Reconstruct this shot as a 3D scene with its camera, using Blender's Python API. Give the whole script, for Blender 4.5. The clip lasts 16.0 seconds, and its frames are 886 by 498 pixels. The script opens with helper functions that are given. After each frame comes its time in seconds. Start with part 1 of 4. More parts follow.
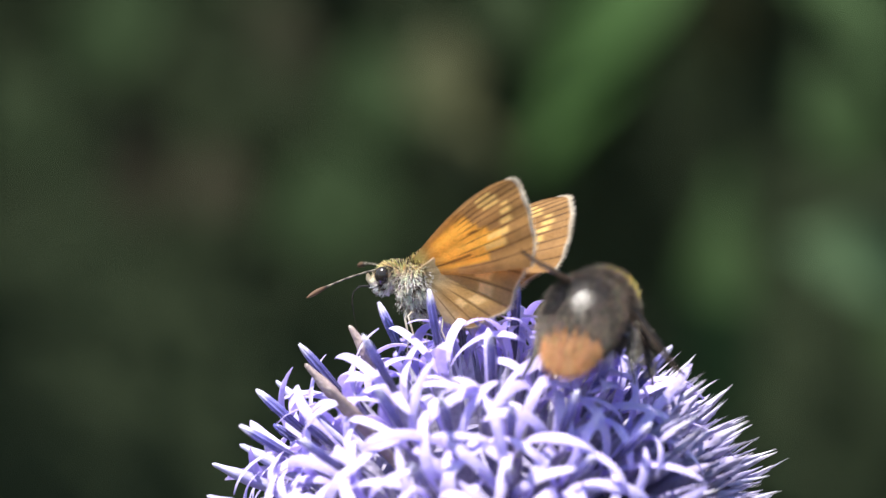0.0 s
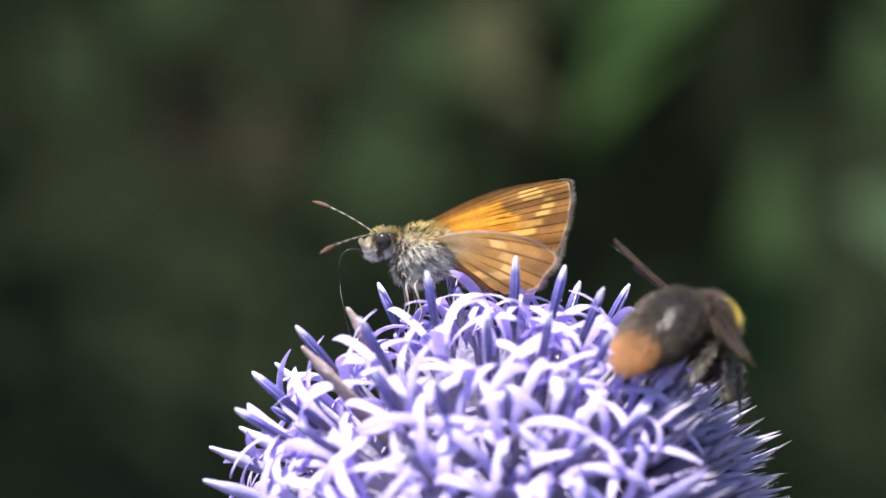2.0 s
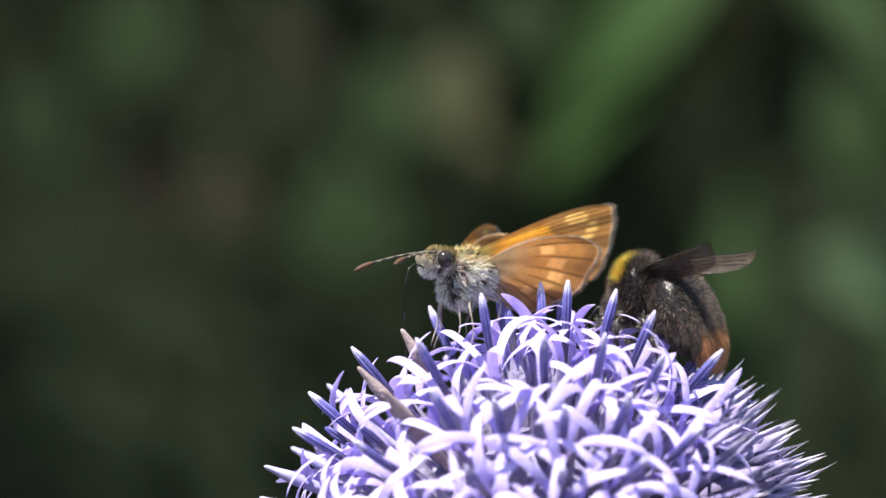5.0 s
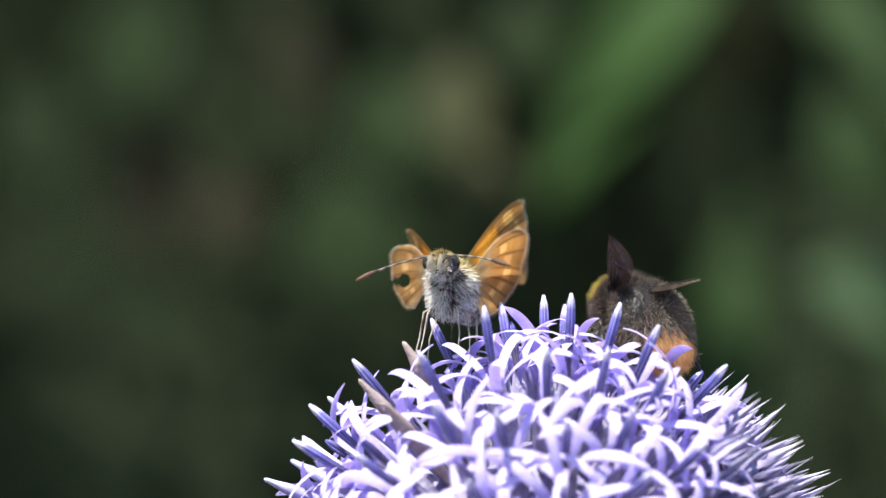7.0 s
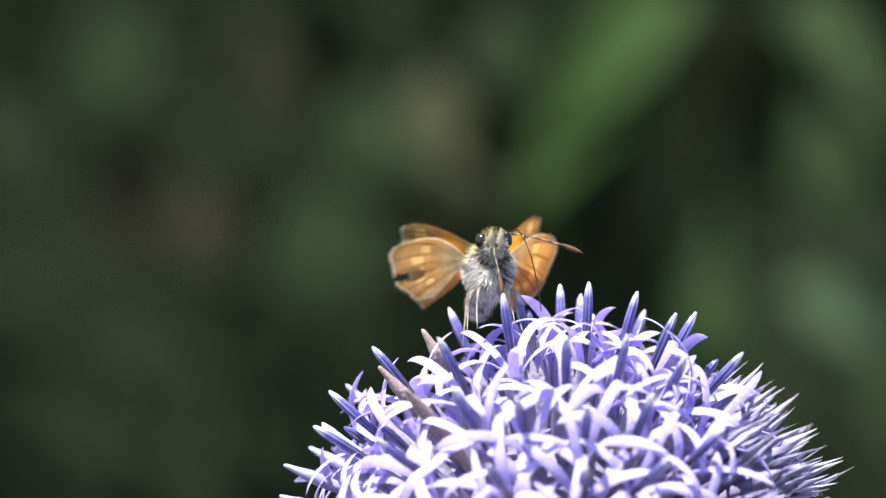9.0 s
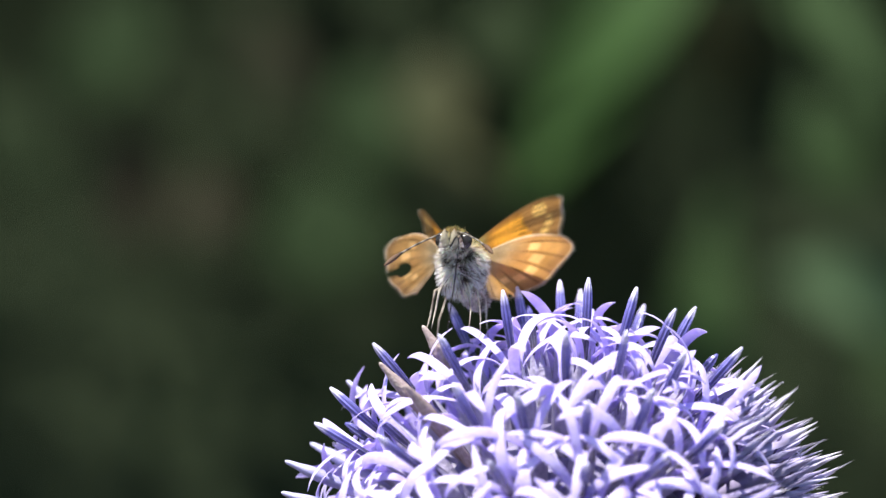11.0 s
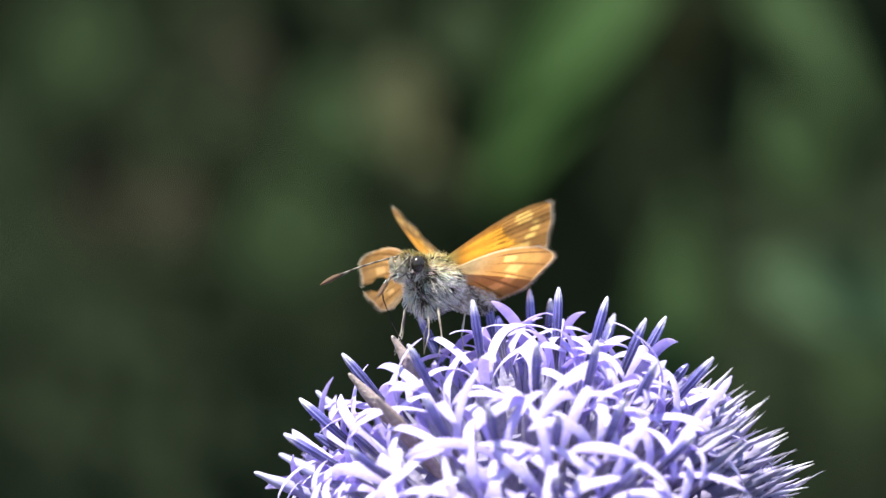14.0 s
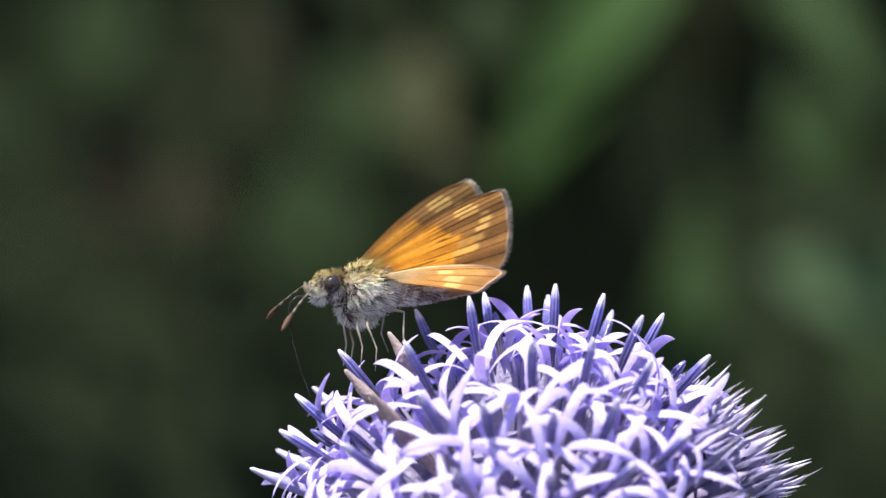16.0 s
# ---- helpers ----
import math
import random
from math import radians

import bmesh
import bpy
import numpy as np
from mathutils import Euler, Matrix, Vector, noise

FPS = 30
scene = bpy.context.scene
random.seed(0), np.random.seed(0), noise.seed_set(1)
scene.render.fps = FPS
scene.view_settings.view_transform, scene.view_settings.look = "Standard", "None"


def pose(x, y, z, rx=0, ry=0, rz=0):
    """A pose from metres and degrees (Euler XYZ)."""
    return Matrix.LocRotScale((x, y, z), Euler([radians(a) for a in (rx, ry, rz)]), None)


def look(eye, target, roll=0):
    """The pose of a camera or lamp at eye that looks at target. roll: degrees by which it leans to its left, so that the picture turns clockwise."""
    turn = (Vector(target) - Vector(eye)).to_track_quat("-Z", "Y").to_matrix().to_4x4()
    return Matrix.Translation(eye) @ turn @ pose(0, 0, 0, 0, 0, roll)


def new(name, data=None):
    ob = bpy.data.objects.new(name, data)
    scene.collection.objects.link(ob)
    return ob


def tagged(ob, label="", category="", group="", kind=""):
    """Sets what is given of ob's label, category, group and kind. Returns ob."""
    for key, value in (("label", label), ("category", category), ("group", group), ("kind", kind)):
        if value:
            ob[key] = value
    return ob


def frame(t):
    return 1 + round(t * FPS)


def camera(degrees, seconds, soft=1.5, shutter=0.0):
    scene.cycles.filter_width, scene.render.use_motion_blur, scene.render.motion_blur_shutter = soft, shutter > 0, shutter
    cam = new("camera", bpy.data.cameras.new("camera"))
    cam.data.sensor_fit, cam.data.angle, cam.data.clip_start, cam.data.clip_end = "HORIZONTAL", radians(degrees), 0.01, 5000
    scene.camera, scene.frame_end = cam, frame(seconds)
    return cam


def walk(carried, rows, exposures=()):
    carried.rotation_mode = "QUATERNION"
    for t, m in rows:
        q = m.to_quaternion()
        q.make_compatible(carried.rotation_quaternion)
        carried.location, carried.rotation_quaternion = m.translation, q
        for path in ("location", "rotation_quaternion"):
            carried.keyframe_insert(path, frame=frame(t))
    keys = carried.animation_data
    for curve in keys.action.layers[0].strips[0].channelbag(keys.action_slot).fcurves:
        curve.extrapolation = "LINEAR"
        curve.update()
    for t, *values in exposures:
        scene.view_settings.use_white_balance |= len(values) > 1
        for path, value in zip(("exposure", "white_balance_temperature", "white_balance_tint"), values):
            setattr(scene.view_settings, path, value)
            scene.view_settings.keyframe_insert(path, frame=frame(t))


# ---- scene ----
MM = 0.001
CENTRE = Vector((0, 0, 0.9))          # middle of the flower head
SUN_WAY = Vector((-0.24, -0.22, 0.94)).normalized()

# camera: a long close-up lens held by hand, focused on the flower head
cam = camera(14.0, 16.0, soft=1.4)
cam.data.dof.use_dof = True
cam.data.dof.focus_distance = 0.277
cam.data.dof.aperture_fstop = 21.0
PATH = [
    (0, -0.00074, -0.27338, 0.94556, -4.312, 0.618, 0.55),
    (0.5, 0.0003, -0.27227, 0.94581, -4.268, 0.627, 0.889),
    (1, 0.00188, -0.27101, 0.94704, -4.541, 0.747, 1.071),
    (1.5, 0.00432, -0.27076, 0.94717, -4.704, 0.823, 1.432),
    (2, 0.00385, -0.26971, 0.94672, -4.928, 0.868, 1.484),
    (2.5, 0.00142, -0.27082, 0.94719, -4.898, 0.699, 1.552),
    (3, -0.00034, -0.27211, 0.94602, -4.598, 0.502, 1.321),
    (3.5, -0.00286, -0.27426, 0.94488, -4.328, 0.554, 0.932),
    (4, -0.00392, -0.27619, 0.94409, -4.13, 0.506, 0.583),
    (4.2, -0.00458, -0.27659, 0.94477, -4.161, 0.636, 0.559),
    (6.3, -0.00352, -0.27288, 0.94468, -3.713, 0.105, 0.842),
    (6.5, -0.00364, -0.27291, 0.94458, -3.695, 0.213, 0.739),
    (7, -0.00453, -0.27313, 0.94441, -3.808, 0.053, 0.667),
    (7.5, -0.00633, -0.27418, 0.94421, -3.873, 0.105, 0.525),
    (8, -0.00712, -0.27571, 0.94313, -3.787, 0.086, 0.381),
    (8.5, -0.0088, -0.27716, 0.94232, -3.685, -0.138, 0.272),
    (9, -0.00825, -0.27646, 0.94235, -3.514, -0.184, 0.202),
    (9.2, -0.00769, -0.27546, 0.94246, -3.467, -0.237, 0.143),
    (11.3, -0.00835, -0.278, 0.94369, -3.85, 0.119, 0.217),
    (11.5, -0.00946, -0.27839, 0.94336, -3.749, 0.018, 0.165),
    (12, -0.01022, -0.27847, 0.94273, -3.484, 0.055, 0.003),
    (12.5, -0.00975, -0.278, 0.94369, -3.508, 0.132, -0.17),
    (13, -0.00896, -0.27721, 0.94356, -3.419, 0.092, -0.283),
    (13.5, -0.00904, -0.27703, 0.94362, -3.453, 0.011, -0.393),
    (14, -0.00857, -0.27594, 0.94431, -3.829, 0.141, -0.373),
    (14.5, -0.00748, -0.27648, 0.94434, -3.99, 0.076, -0.172),
    (15, -0.00753, -0.27663, 0.94415, -3.929, 0.007, 0.137),
    (15.5, -0.007, -0.27654, 0.94404, -3.956, 0.087, 0.184),
    (16, -0.00657, -0.27516, 0.94478, -4, -0, -0),
]
walk(cam, [(t, pose(x, y, z, 90 + p, r, w)) for t, x, y, z, p, r, w in PATH], exposures=[(0.0, 1.44, 6500, 9), (1.5, 1.42, 6500, 11), (2.5, 1.26, 6500, 14), (4.2, 1.18, 6500, 15), (6.5, 1.4, 6500, 8), (9.0, 1.37, 6500, 7), (11.5, 1.3, 6500, 9), (13.5, 1.48, 6500, 4), (16.0, 1.21, 6500, 11)])

# ---- light ----
world = bpy.data.worlds.new("sky")
scene.world = world
world.use_nodes = True
wn = world.node_tree.nodes
sky = wn.new("ShaderNodeTexSky")
sky.sky_type, sky.sun_disc = "NISHITA", False
sky.sun_elevation = math.asin(SUN_WAY.z)
sky.sun_rotation = math.atan2(SUN_WAY.x, SUN_WAY.y)
world.node_tree.links.new(sky.outputs[0], wn["Background"].inputs[0])
wn["Background"].inputs[1].default_value = 0.08
sun = new("sun", bpy.data.lights.new("sun", "SUN"))
sun.data.energy, sun.data.angle, sun.data.color = 4.5, radians(0.5), (1.0, 0.95, 0.87)
sun.matrix_world = look(CENTRE + SUN_WAY * 5, CENTRE)


# ---- materials ----
def material(name, dark, light, scale=300.0, rough=0.5, bump=0.1, through_light=0.0, spread=0.0, paint="", alpha=1.0, gloss=0.5, along=None, fine=6.0):
    """Grain at two scales between two colours. along: colours up the object's own z (metres, colour); paint: a colour attribute."""
    m = bpy.data.materials.new(name)
    m.use_nodes = True
    n, ln = m.node_tree.nodes, m.node_tree.links
    bsdf, out = n["Principled BSDF"], n["Material Output"]
    tc = n.new("ShaderNodeTexCoord")
    big, small = n.new("ShaderNodeTexNoise"), n.new("ShaderNodeTexNoise")
    for t, s in ((big, scale), (small, scale * fine)):
        t.inputs["Scale"].default_value = s
        t.inputs["Detail"].default_value = 3
        ln.new(tc.outputs["Object"], t.inputs["Vector"])
    mixn = n.new("ShaderNodeMix")
    mixn.data_type = "FLOAT"
    mixn.inputs[0].default_value = 0.4
    ln.new(big.outputs[0], mixn.inputs[2])
    ln.new(small.outputs[0], mixn.inputs[3])
    ramp = n.new("ShaderNodeValToRGB")
    ramp.color_ramp.elements[0].position, ramp.color_ramp.elements[1].position = 0.35, 0.65
    ramp.color_ramp.elements[0].color, ramp.color_ramp.elements[1].color = (*dark, 1), (*light, 1)
    ln.new(mixn.outputs[0], ramp.inputs[0])
    colour = ramp.outputs[0]

    def times(a, b, kind="MULTIPLY", amount=1.0):
        mx = n.new("ShaderNodeMix")
        mx.data_type, mx.blend_type = "RGBA", kind
        mx.inputs[0].default_value = amount
        ln.new(a, mx.inputs[6])
        ln.new(b, mx.inputs[7])
        return mx.outputs[2]
    if along:
        sep, mr, cr = n.new("ShaderNodeSeparateXYZ"), n.new("ShaderNodeMapRange"), n.new("ShaderNodeValToRGB")
        ln.new(tc.outputs["Object"], sep.inputs[0])
        ln.new(sep.outputs[2], mr.inputs[0])
        lo, hi = along[0][0], along[-1][0]
        mr.inputs[1].default_value, mr.inputs[2].default_value = lo, hi
        while len(cr.color_ramp.elements) < len(along):
            cr.color_ramp.elements.new(0.5)
        for e, (z, c) in zip(cr.color_ramp.elements, along):
            e.position, e.color = (z - lo) / (hi - lo), (*c, 1)
        ln.new(mr.outputs[0], cr.inputs[0])
        colour = times(cr.outputs[0], colour)
    if paint:
        at = n.new("ShaderNodeVertexColor")
        at.layer_name = paint
        colour = times(at.outputs[0], colour)
    if spread:
        info, hsv, mr = n.new("ShaderNodeObjectInfo"), n.new("ShaderNodeHueSaturation"), n.new("ShaderNodeMapRange")
        mr.inputs[3].default_value, mr.inputs[4].default_value = 1 - spread, 1 + spread
        ln.new(info.outputs["Random"], mr.inputs[0])
        ln.new(mr.outputs[0], hsv.inputs["Value"])
        ln.new(colour, hsv.inputs["Color"])
        colour = hsv.outputs[0]
    ln.new(colour, bsdf.inputs["Base Color"])
    bsdf.inputs["Roughness"].default_value = rough
    bsdf.inputs["Specular IOR Level"].default_value = gloss
    if bump:
        bp = n.new("ShaderNodeBump")
        bp.inputs["Strength"].default_value = bump
        bp.inputs["Distance"].default_value = 0.3 / scale
        ln.new(small.outputs[0], bp.inputs["Height"])
        ln.new(bp.outputs[0], bsdf.inputs["Normal"])
    shader = bsdf.outputs[0]
    if through_light:
        tr, ms = n.new("ShaderNodeBsdfTranslucent"), n.new("ShaderNodeMixShader")
        deep = n.new("ShaderNodeGamma")
        deep.inputs[1].default_value = 1.15
        ln.new(colour, deep.inputs[0])
        ln.new(deep.outputs[0], tr.inputs[0])
        ms.inputs[0].default_value = through_light
        ln.new(shader, ms.inputs[1])
        ln.new(tr.outputs[0], ms.inputs[2])
        shader = ms.outputs[0]
    if alpha < 1:
        tp, ms = n.new("ShaderNodeBsdfTransparent"), n.new("ShaderNodeMixShader")
        ms.inputs[0].default_value = alpha
        ln.new(tp.outputs[0], ms.inputs[1])
        ln.new(shader, ms.inputs[2])
        shader = ms.outputs[0]
    ln.new(shader, out.inputs[0])
    return m


M = {
    "petal": material("petal", (0.62, 0.54, 0.93), (0.84, 0.78, 0.99), 350, 0.42, 0.15, 0.5, 0.08),
    "anther": material("anther", (0.75, 0.75, 0.75), (1.1, 1.1, 1.1), 700, 0.26, 0.2, 0.0, 0.2, paint="pattern",
                       along=((0.0, (0.14, 0.13, 0.14)), (0.002, (0.075, 0.07, 0.14)), (0.0042, (0.095, 0.09, 0.3)), (0.0056, (0.2, 0.19, 0.52)), (0.0061, (0.6, 0.57, 0.82)))),
    "bud": material("bud", (0.8, 0.8, 0.8), (1.0, 1.0, 1.0), 500, 0.45, 0.2, 0.15, 0.08,
                    along=((0.0, (0.42, 0.4, 0.62)), (0.003, (0.38, 0.36, 0.68)), (0.0055, (0.6, 0.58, 0.85)))),
    "withered": material("withered", (0.24, 0.17, 0.15), (0.5, 0.41, 0.39), 600, 0.6, 0.4, 0.05),
    # grey-lilac scales; the ramp's white end paints sunlight on the tips
    "bract": material("bract", (0.8, 0.8, 0.8), (1.0, 1.0, 1.0), 500, 0.6, 0.1, 0.3, 0.1, gloss=0.25,
                      along=((0.0, (0.34, 0.29, 0.46)), (0.005, (0.42, 0.37, 0.62)), (0.008, (0.56, 0.5, 0.8)), (0.0102, (0.92, 0.89, 0.97)))),
    "sheath": material("sheath", (0.24, 0.22, 0.32), (0.46, 0.43, 0.56), 500, 0.5, 0.3, 0.15, 0.12),
    "core": material("core", (0.1, 0.09, 0.16), (0.24, 0.22, 0.34), 400, 0.8, 0.4),
    "stem": material("stem", (0.12, 0.16, 0.08), (0.3, 0.33, 0.24), 200, 0.7, 0.4),
    "wing": material("wing", (0.82, 0.82, 0.82), (1.05, 1.05, 1.05), 900, 0.55, 0.3, 0.62, paint="pattern"),
    "fringe": material("fringe", (0.6, 0.5, 0.38), (0.95, 0.88, 0.75), 900, 0.7, 0.0, 0.5),
    "butterfly_body": material("butterfly_body", (0.16, 0.13, 0.11), (0.38, 0.33, 0.28), 700, 0.8, 0.4),
    "butterfly_fur": material("butterfly_fur", (0.8, 0.8, 0.8), (1.1, 1.1, 1.1), 900, 0.75, 0.0, 0.25, paint="pattern"),
    "eye": material("eye", (0.008, 0.007, 0.007), (0.03, 0.024, 0.02), 900, 0.18, 0.05),
    "antenna": material("antenna", (0.05, 0.035, 0.03), (0.5, 0.42, 0.33), 1500, 0.6, 0.0),
    "butterfly_leg": material("butterfly_leg", (0.16, 0.12, 0.09), (0.5, 0.45, 0.38), 900, 0.6, 0.2),
    "bee_shell": material("bee_shell", (0.006, 0.005, 0.005), (0.02, 0.016, 0.014), 600, 0.28, 0.15),
    "bee_fur": material("bee_fur", (0.8, 0.8, 0.8), (1.2, 1.2, 1.2), 900, 0.6, 0.0, 0.1, paint="pattern"),
    "bee_wing": material("bee_wing", (0.03, 0.02, 0.014), (0.09, 0.06, 0.042), 700, 0.4, 0.2, 0.3, alpha=0.78, gloss=0.3),
    "leaf_bright": material("leaf_bright", (0.033, 0.079, 0.018), (0.055, 0.11, 0.029), 60, 0.6, 0.2, 0.45, 0.12, gloss=0.25),
    "leaf_mid": material("leaf_mid", (0.022, 0.050, 0.014), (0.038, 0.073, 0.022), 60, 0.7, 0.2, 0.4, 0.12, gloss=0.15),
    "leaf_olive": material("leaf_olive", (0.036, 0.042, 0.015), (0.058, 0.062, 0.023), 60, 0.75, 0.2, 0.25, 0.15, gloss=0.2),
    "leaf_blue": material("leaf_blue", (0.03, 0.065, 0.026), (0.055, 0.1, 0.042), 60, 0.75, 0.2, 0.25, 0.15, gloss=0.2),
    # far foliage green, lowered so that shade is part of the colour
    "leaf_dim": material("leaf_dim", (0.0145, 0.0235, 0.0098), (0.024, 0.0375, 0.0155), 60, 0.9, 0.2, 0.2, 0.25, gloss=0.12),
    # darker copy of the leaf green, with the shade in its colour
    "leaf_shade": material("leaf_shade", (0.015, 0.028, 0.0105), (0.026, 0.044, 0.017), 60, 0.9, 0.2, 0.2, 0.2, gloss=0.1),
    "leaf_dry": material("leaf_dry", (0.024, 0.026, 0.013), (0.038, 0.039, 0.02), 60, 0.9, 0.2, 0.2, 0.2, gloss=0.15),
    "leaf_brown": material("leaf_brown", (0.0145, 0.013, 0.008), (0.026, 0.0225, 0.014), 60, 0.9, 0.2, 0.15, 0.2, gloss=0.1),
    # shrub mass: the dark between its leaves is put into the base colour
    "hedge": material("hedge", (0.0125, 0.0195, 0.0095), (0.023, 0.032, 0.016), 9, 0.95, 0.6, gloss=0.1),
    "soil": material("soil", (0.03, 0.024, 0.016), (0.075, 0.06, 0.04), 14, 0.95, 0.8),
}


# ---- building helpers ----
def mesh_of(name, bm, mat, smooth=True):
    me = bpy.data.meshes.new(name)
    bm.to_mesh(me)
    bm.free()
    me.materials.append(mat)
    if smooth:
        for p in me.polygons:
            p.use_smooth = True
    return me


def part(name, bm, mat, parent, label="", m=None, smooth=True):
    """One mesh object under a thing or a part. bm: a bmesh or ready mesh data."""
    ob = new(name, bm if isinstance(bm, bpy.types.Mesh) else mesh_of(name, bm, mat, smooth))
    ob.parent = parent
    if m is not None:
        ob.matrix_basis = m
    return tagged(ob, label)


def turned(way, spin=0.0):
    """The turn that lays z along way."""
    return Vector(way).to_track_quat("Z", "Y").to_matrix().to_4x4() @ Matrix.Rotation(spin, 4, "Z")


def tube(bm, points, radii, sides=6, flat=1.0, close=True):
    """A tube of rings along the points, with tapered radii."""
    pts = [Vector(p) for p in points]
    rings = []
    for i, p in enumerate(pts):
        d = (pts[min(i + 1, len(pts) - 1)] - pts[max(i - 1, 0)]).normalized()
        q = d.to_track_quat("Z", "Y").to_matrix()
        rings.append([bm.verts.new(p + q @ Vector((math.cos(a) * radii[i], math.sin(a) * radii[i] * flat, 0)))
                      for a in (2 * math.pi * k / sides for k in range(sides))])
    for a, b in zip(rings, rings[1:]):
        for k in range(sides):
            bm.faces.new((a[k], a[(k + 1) % sides], b[(k + 1) % sides], b[k]))
    if close:
        bm.faces.new(rings[0][::-1])
        bm.faces.new(rings[-1])


def blob(bm, middle, radii, level=3, rough=0.0, turn=None):
    """A rounded, slightly uneven body."""
    made = bmesh.ops.create_icosphere(bm, subdivisions=level, radius=1.0)
    for v in made["verts"]:
        k = 1 + rough * noise.noise(v.co * 3.0 + Vector(middle) * 900)
        co = Vector((v.co.x * radii[0] * k, v.co.y * radii[1] * k, v.co.z * radii[2] * k))
        v.co = (turn @ co if turn else co) + Vector(middle)


def paint_mesh(me, colour_of):
    layer = me.color_attributes.new("pattern", "FLOAT_COLOR", "POINT")
    for v in me.vertices:
        layer.data[v.index].color = (*colour_of(v.co), 1)


def fur_mesh(name, mat, bodies, count, length, width, colour_of, comb, rng, bare=(), bare_size=0.0):
    """Fine tapered hairs over ellipsoids (middle, radii), combed one way; sized by skin area."""
    area = [r[0] * r[1] + r[1] * r[2] + r[0] * r[2] for _, r in bodies]
    verts, faces, colours = [], [], []
    for (mid, rad), a in zip(bodies, area):
        for _ in range(int(count * a / sum(area))):
            d = Vector((rng.gauss(0, 1), rng.gauss(0, 1), rng.gauss(0, 1))).normalized()
            p = Vector(mid) + Vector((d.x * rad[0], d.y * rad[1], d.z * rad[2])) * 0.97
            if any((p - Vector(e)).length < bare_size for e in bare):
                continue
            nrm = Vector((d.x / rad[0], d.y / rad[1], d.z / rad[2])).normalized()
            way = (nrm + Vector(comb) * 0.7 + Vector((rng.gauss(0, .34), rng.gauss(0, .34), rng.gauss(0, .34)))).normalized()
            ln = length * rng.uniform(0.55, 1.25)
            side = way.cross(Vector((rng.gauss(0, 1), rng.gauss(0, 1), rng.gauss(0, 1)))).normalized() * width
            third = way.cross(side).normalized() * width
            mid_p = p + way * ln * 0.55 + Vector(comb) * ln * 0.06
            i = len(verts)
            verts += [p + side, p - side * 0.6 + third, p - side * 0.6 - third,
                      mid_p + side * 0.7, mid_p - side * 0.4 + third * 0.7, mid_p - side * 0.4 - third * 0.7, p + way * ln + Vector(comb) * ln * 0.2]
            for k in range(3):
                j = (k + 1) % 3
                faces += [(i + k, i + j, i + 3 + j, i + 3 + k), (i + 3 + k, i + 3 + j, i + 6)]
            c = colour_of(p, rng)
            colours += [c] * 3 + [tuple(min(1, x * 1.15) for x in c)] * 3 + [tuple(min(1, x * 1.5 + 0.02) for x in c)]
    me = bpy.data.meshes.new(name)
    me.from_pydata(verts, [], faces)
    me.materials.append(mat)
    layer = me.color_attributes.new("pattern", "FLOAT_COLOR", "POINT")
    for i, c in enumerate(colours):
        layer.data[i].color = (*c, 1)
    return me


# ---- ground and distance ----
def uneven_sheet(name, mat, xs, ys, height, label, category):
    bm = bmesh.new()
    grid = [[bm.verts.new((x, y, height(x, y))) for x in xs] for y in ys]
    for a, b in zip(grid, grid[1:]):
        for i in range(len(xs) - 1):
            bm.faces.new((a[i], a[i + 1], b[i + 1], b[i]))
    ob = new(name, mesh_of(name, bm, mat))
    return tagged(ob, label, category, kind="structure")


stretch = [math.copysign(abs(k / 30) ** 3 * 400, k) for k in range(-30, 31)]
uneven_sheet("ground", M["soil"], stretch, stretch, lambda x, y: 0.03 * noise.noise(Vector((x * 3, y * 3, 0))) if abs(x) + abs(y) < 30 else 0.0,
             "dark bare garden soil under the plants", "ground")


def hedge_bank():
    """The mass of shrubs that closes the garden behind the flower bed, its inner shade put into a dark colour."""
    bm = bmesh.new()
    nx, nz = 70, 40
    rows = []
    for k in range(nz + 1):
        z = 2.4 * k / nz
        rows.append([bm.verts.new((x, 2.35 + 0.004 * x * x * 8 + 0.35 * (z / 2.4) ** 3 + 0.16 * noise.noise(Vector((x * 2.5, z * 2.5, 3))), z - 0.02))
                     for x in (-4 + 8 * i / nx for i in range(nx + 1))])
    back = [bm.verts.new((-4 + 8 * i / nx, 3.9, 2.4 + 0.2 * noise.noise(Vector((i * .3, 0, 0))))) for i in range(nx + 1)]
    foot = [bm.verts.new((-4 + 8 * i / nx, 4.0, -0.02)) for i in range(nx + 1)]
    rows += [back, foot]
    for a, b in zip(rows, rows[1:]):
        for i in range(nx):
            bm.faces.new((a[i], a[i + 1], b[i + 1], b[i]))
    return tagged(new("backdrop", mesh_of("backdrop", bm, M["hedge"])), "shrub mass closing the garden behind the bed, inner shade put into its dark colour", "hedge", kind="structure")


hedge_bank()


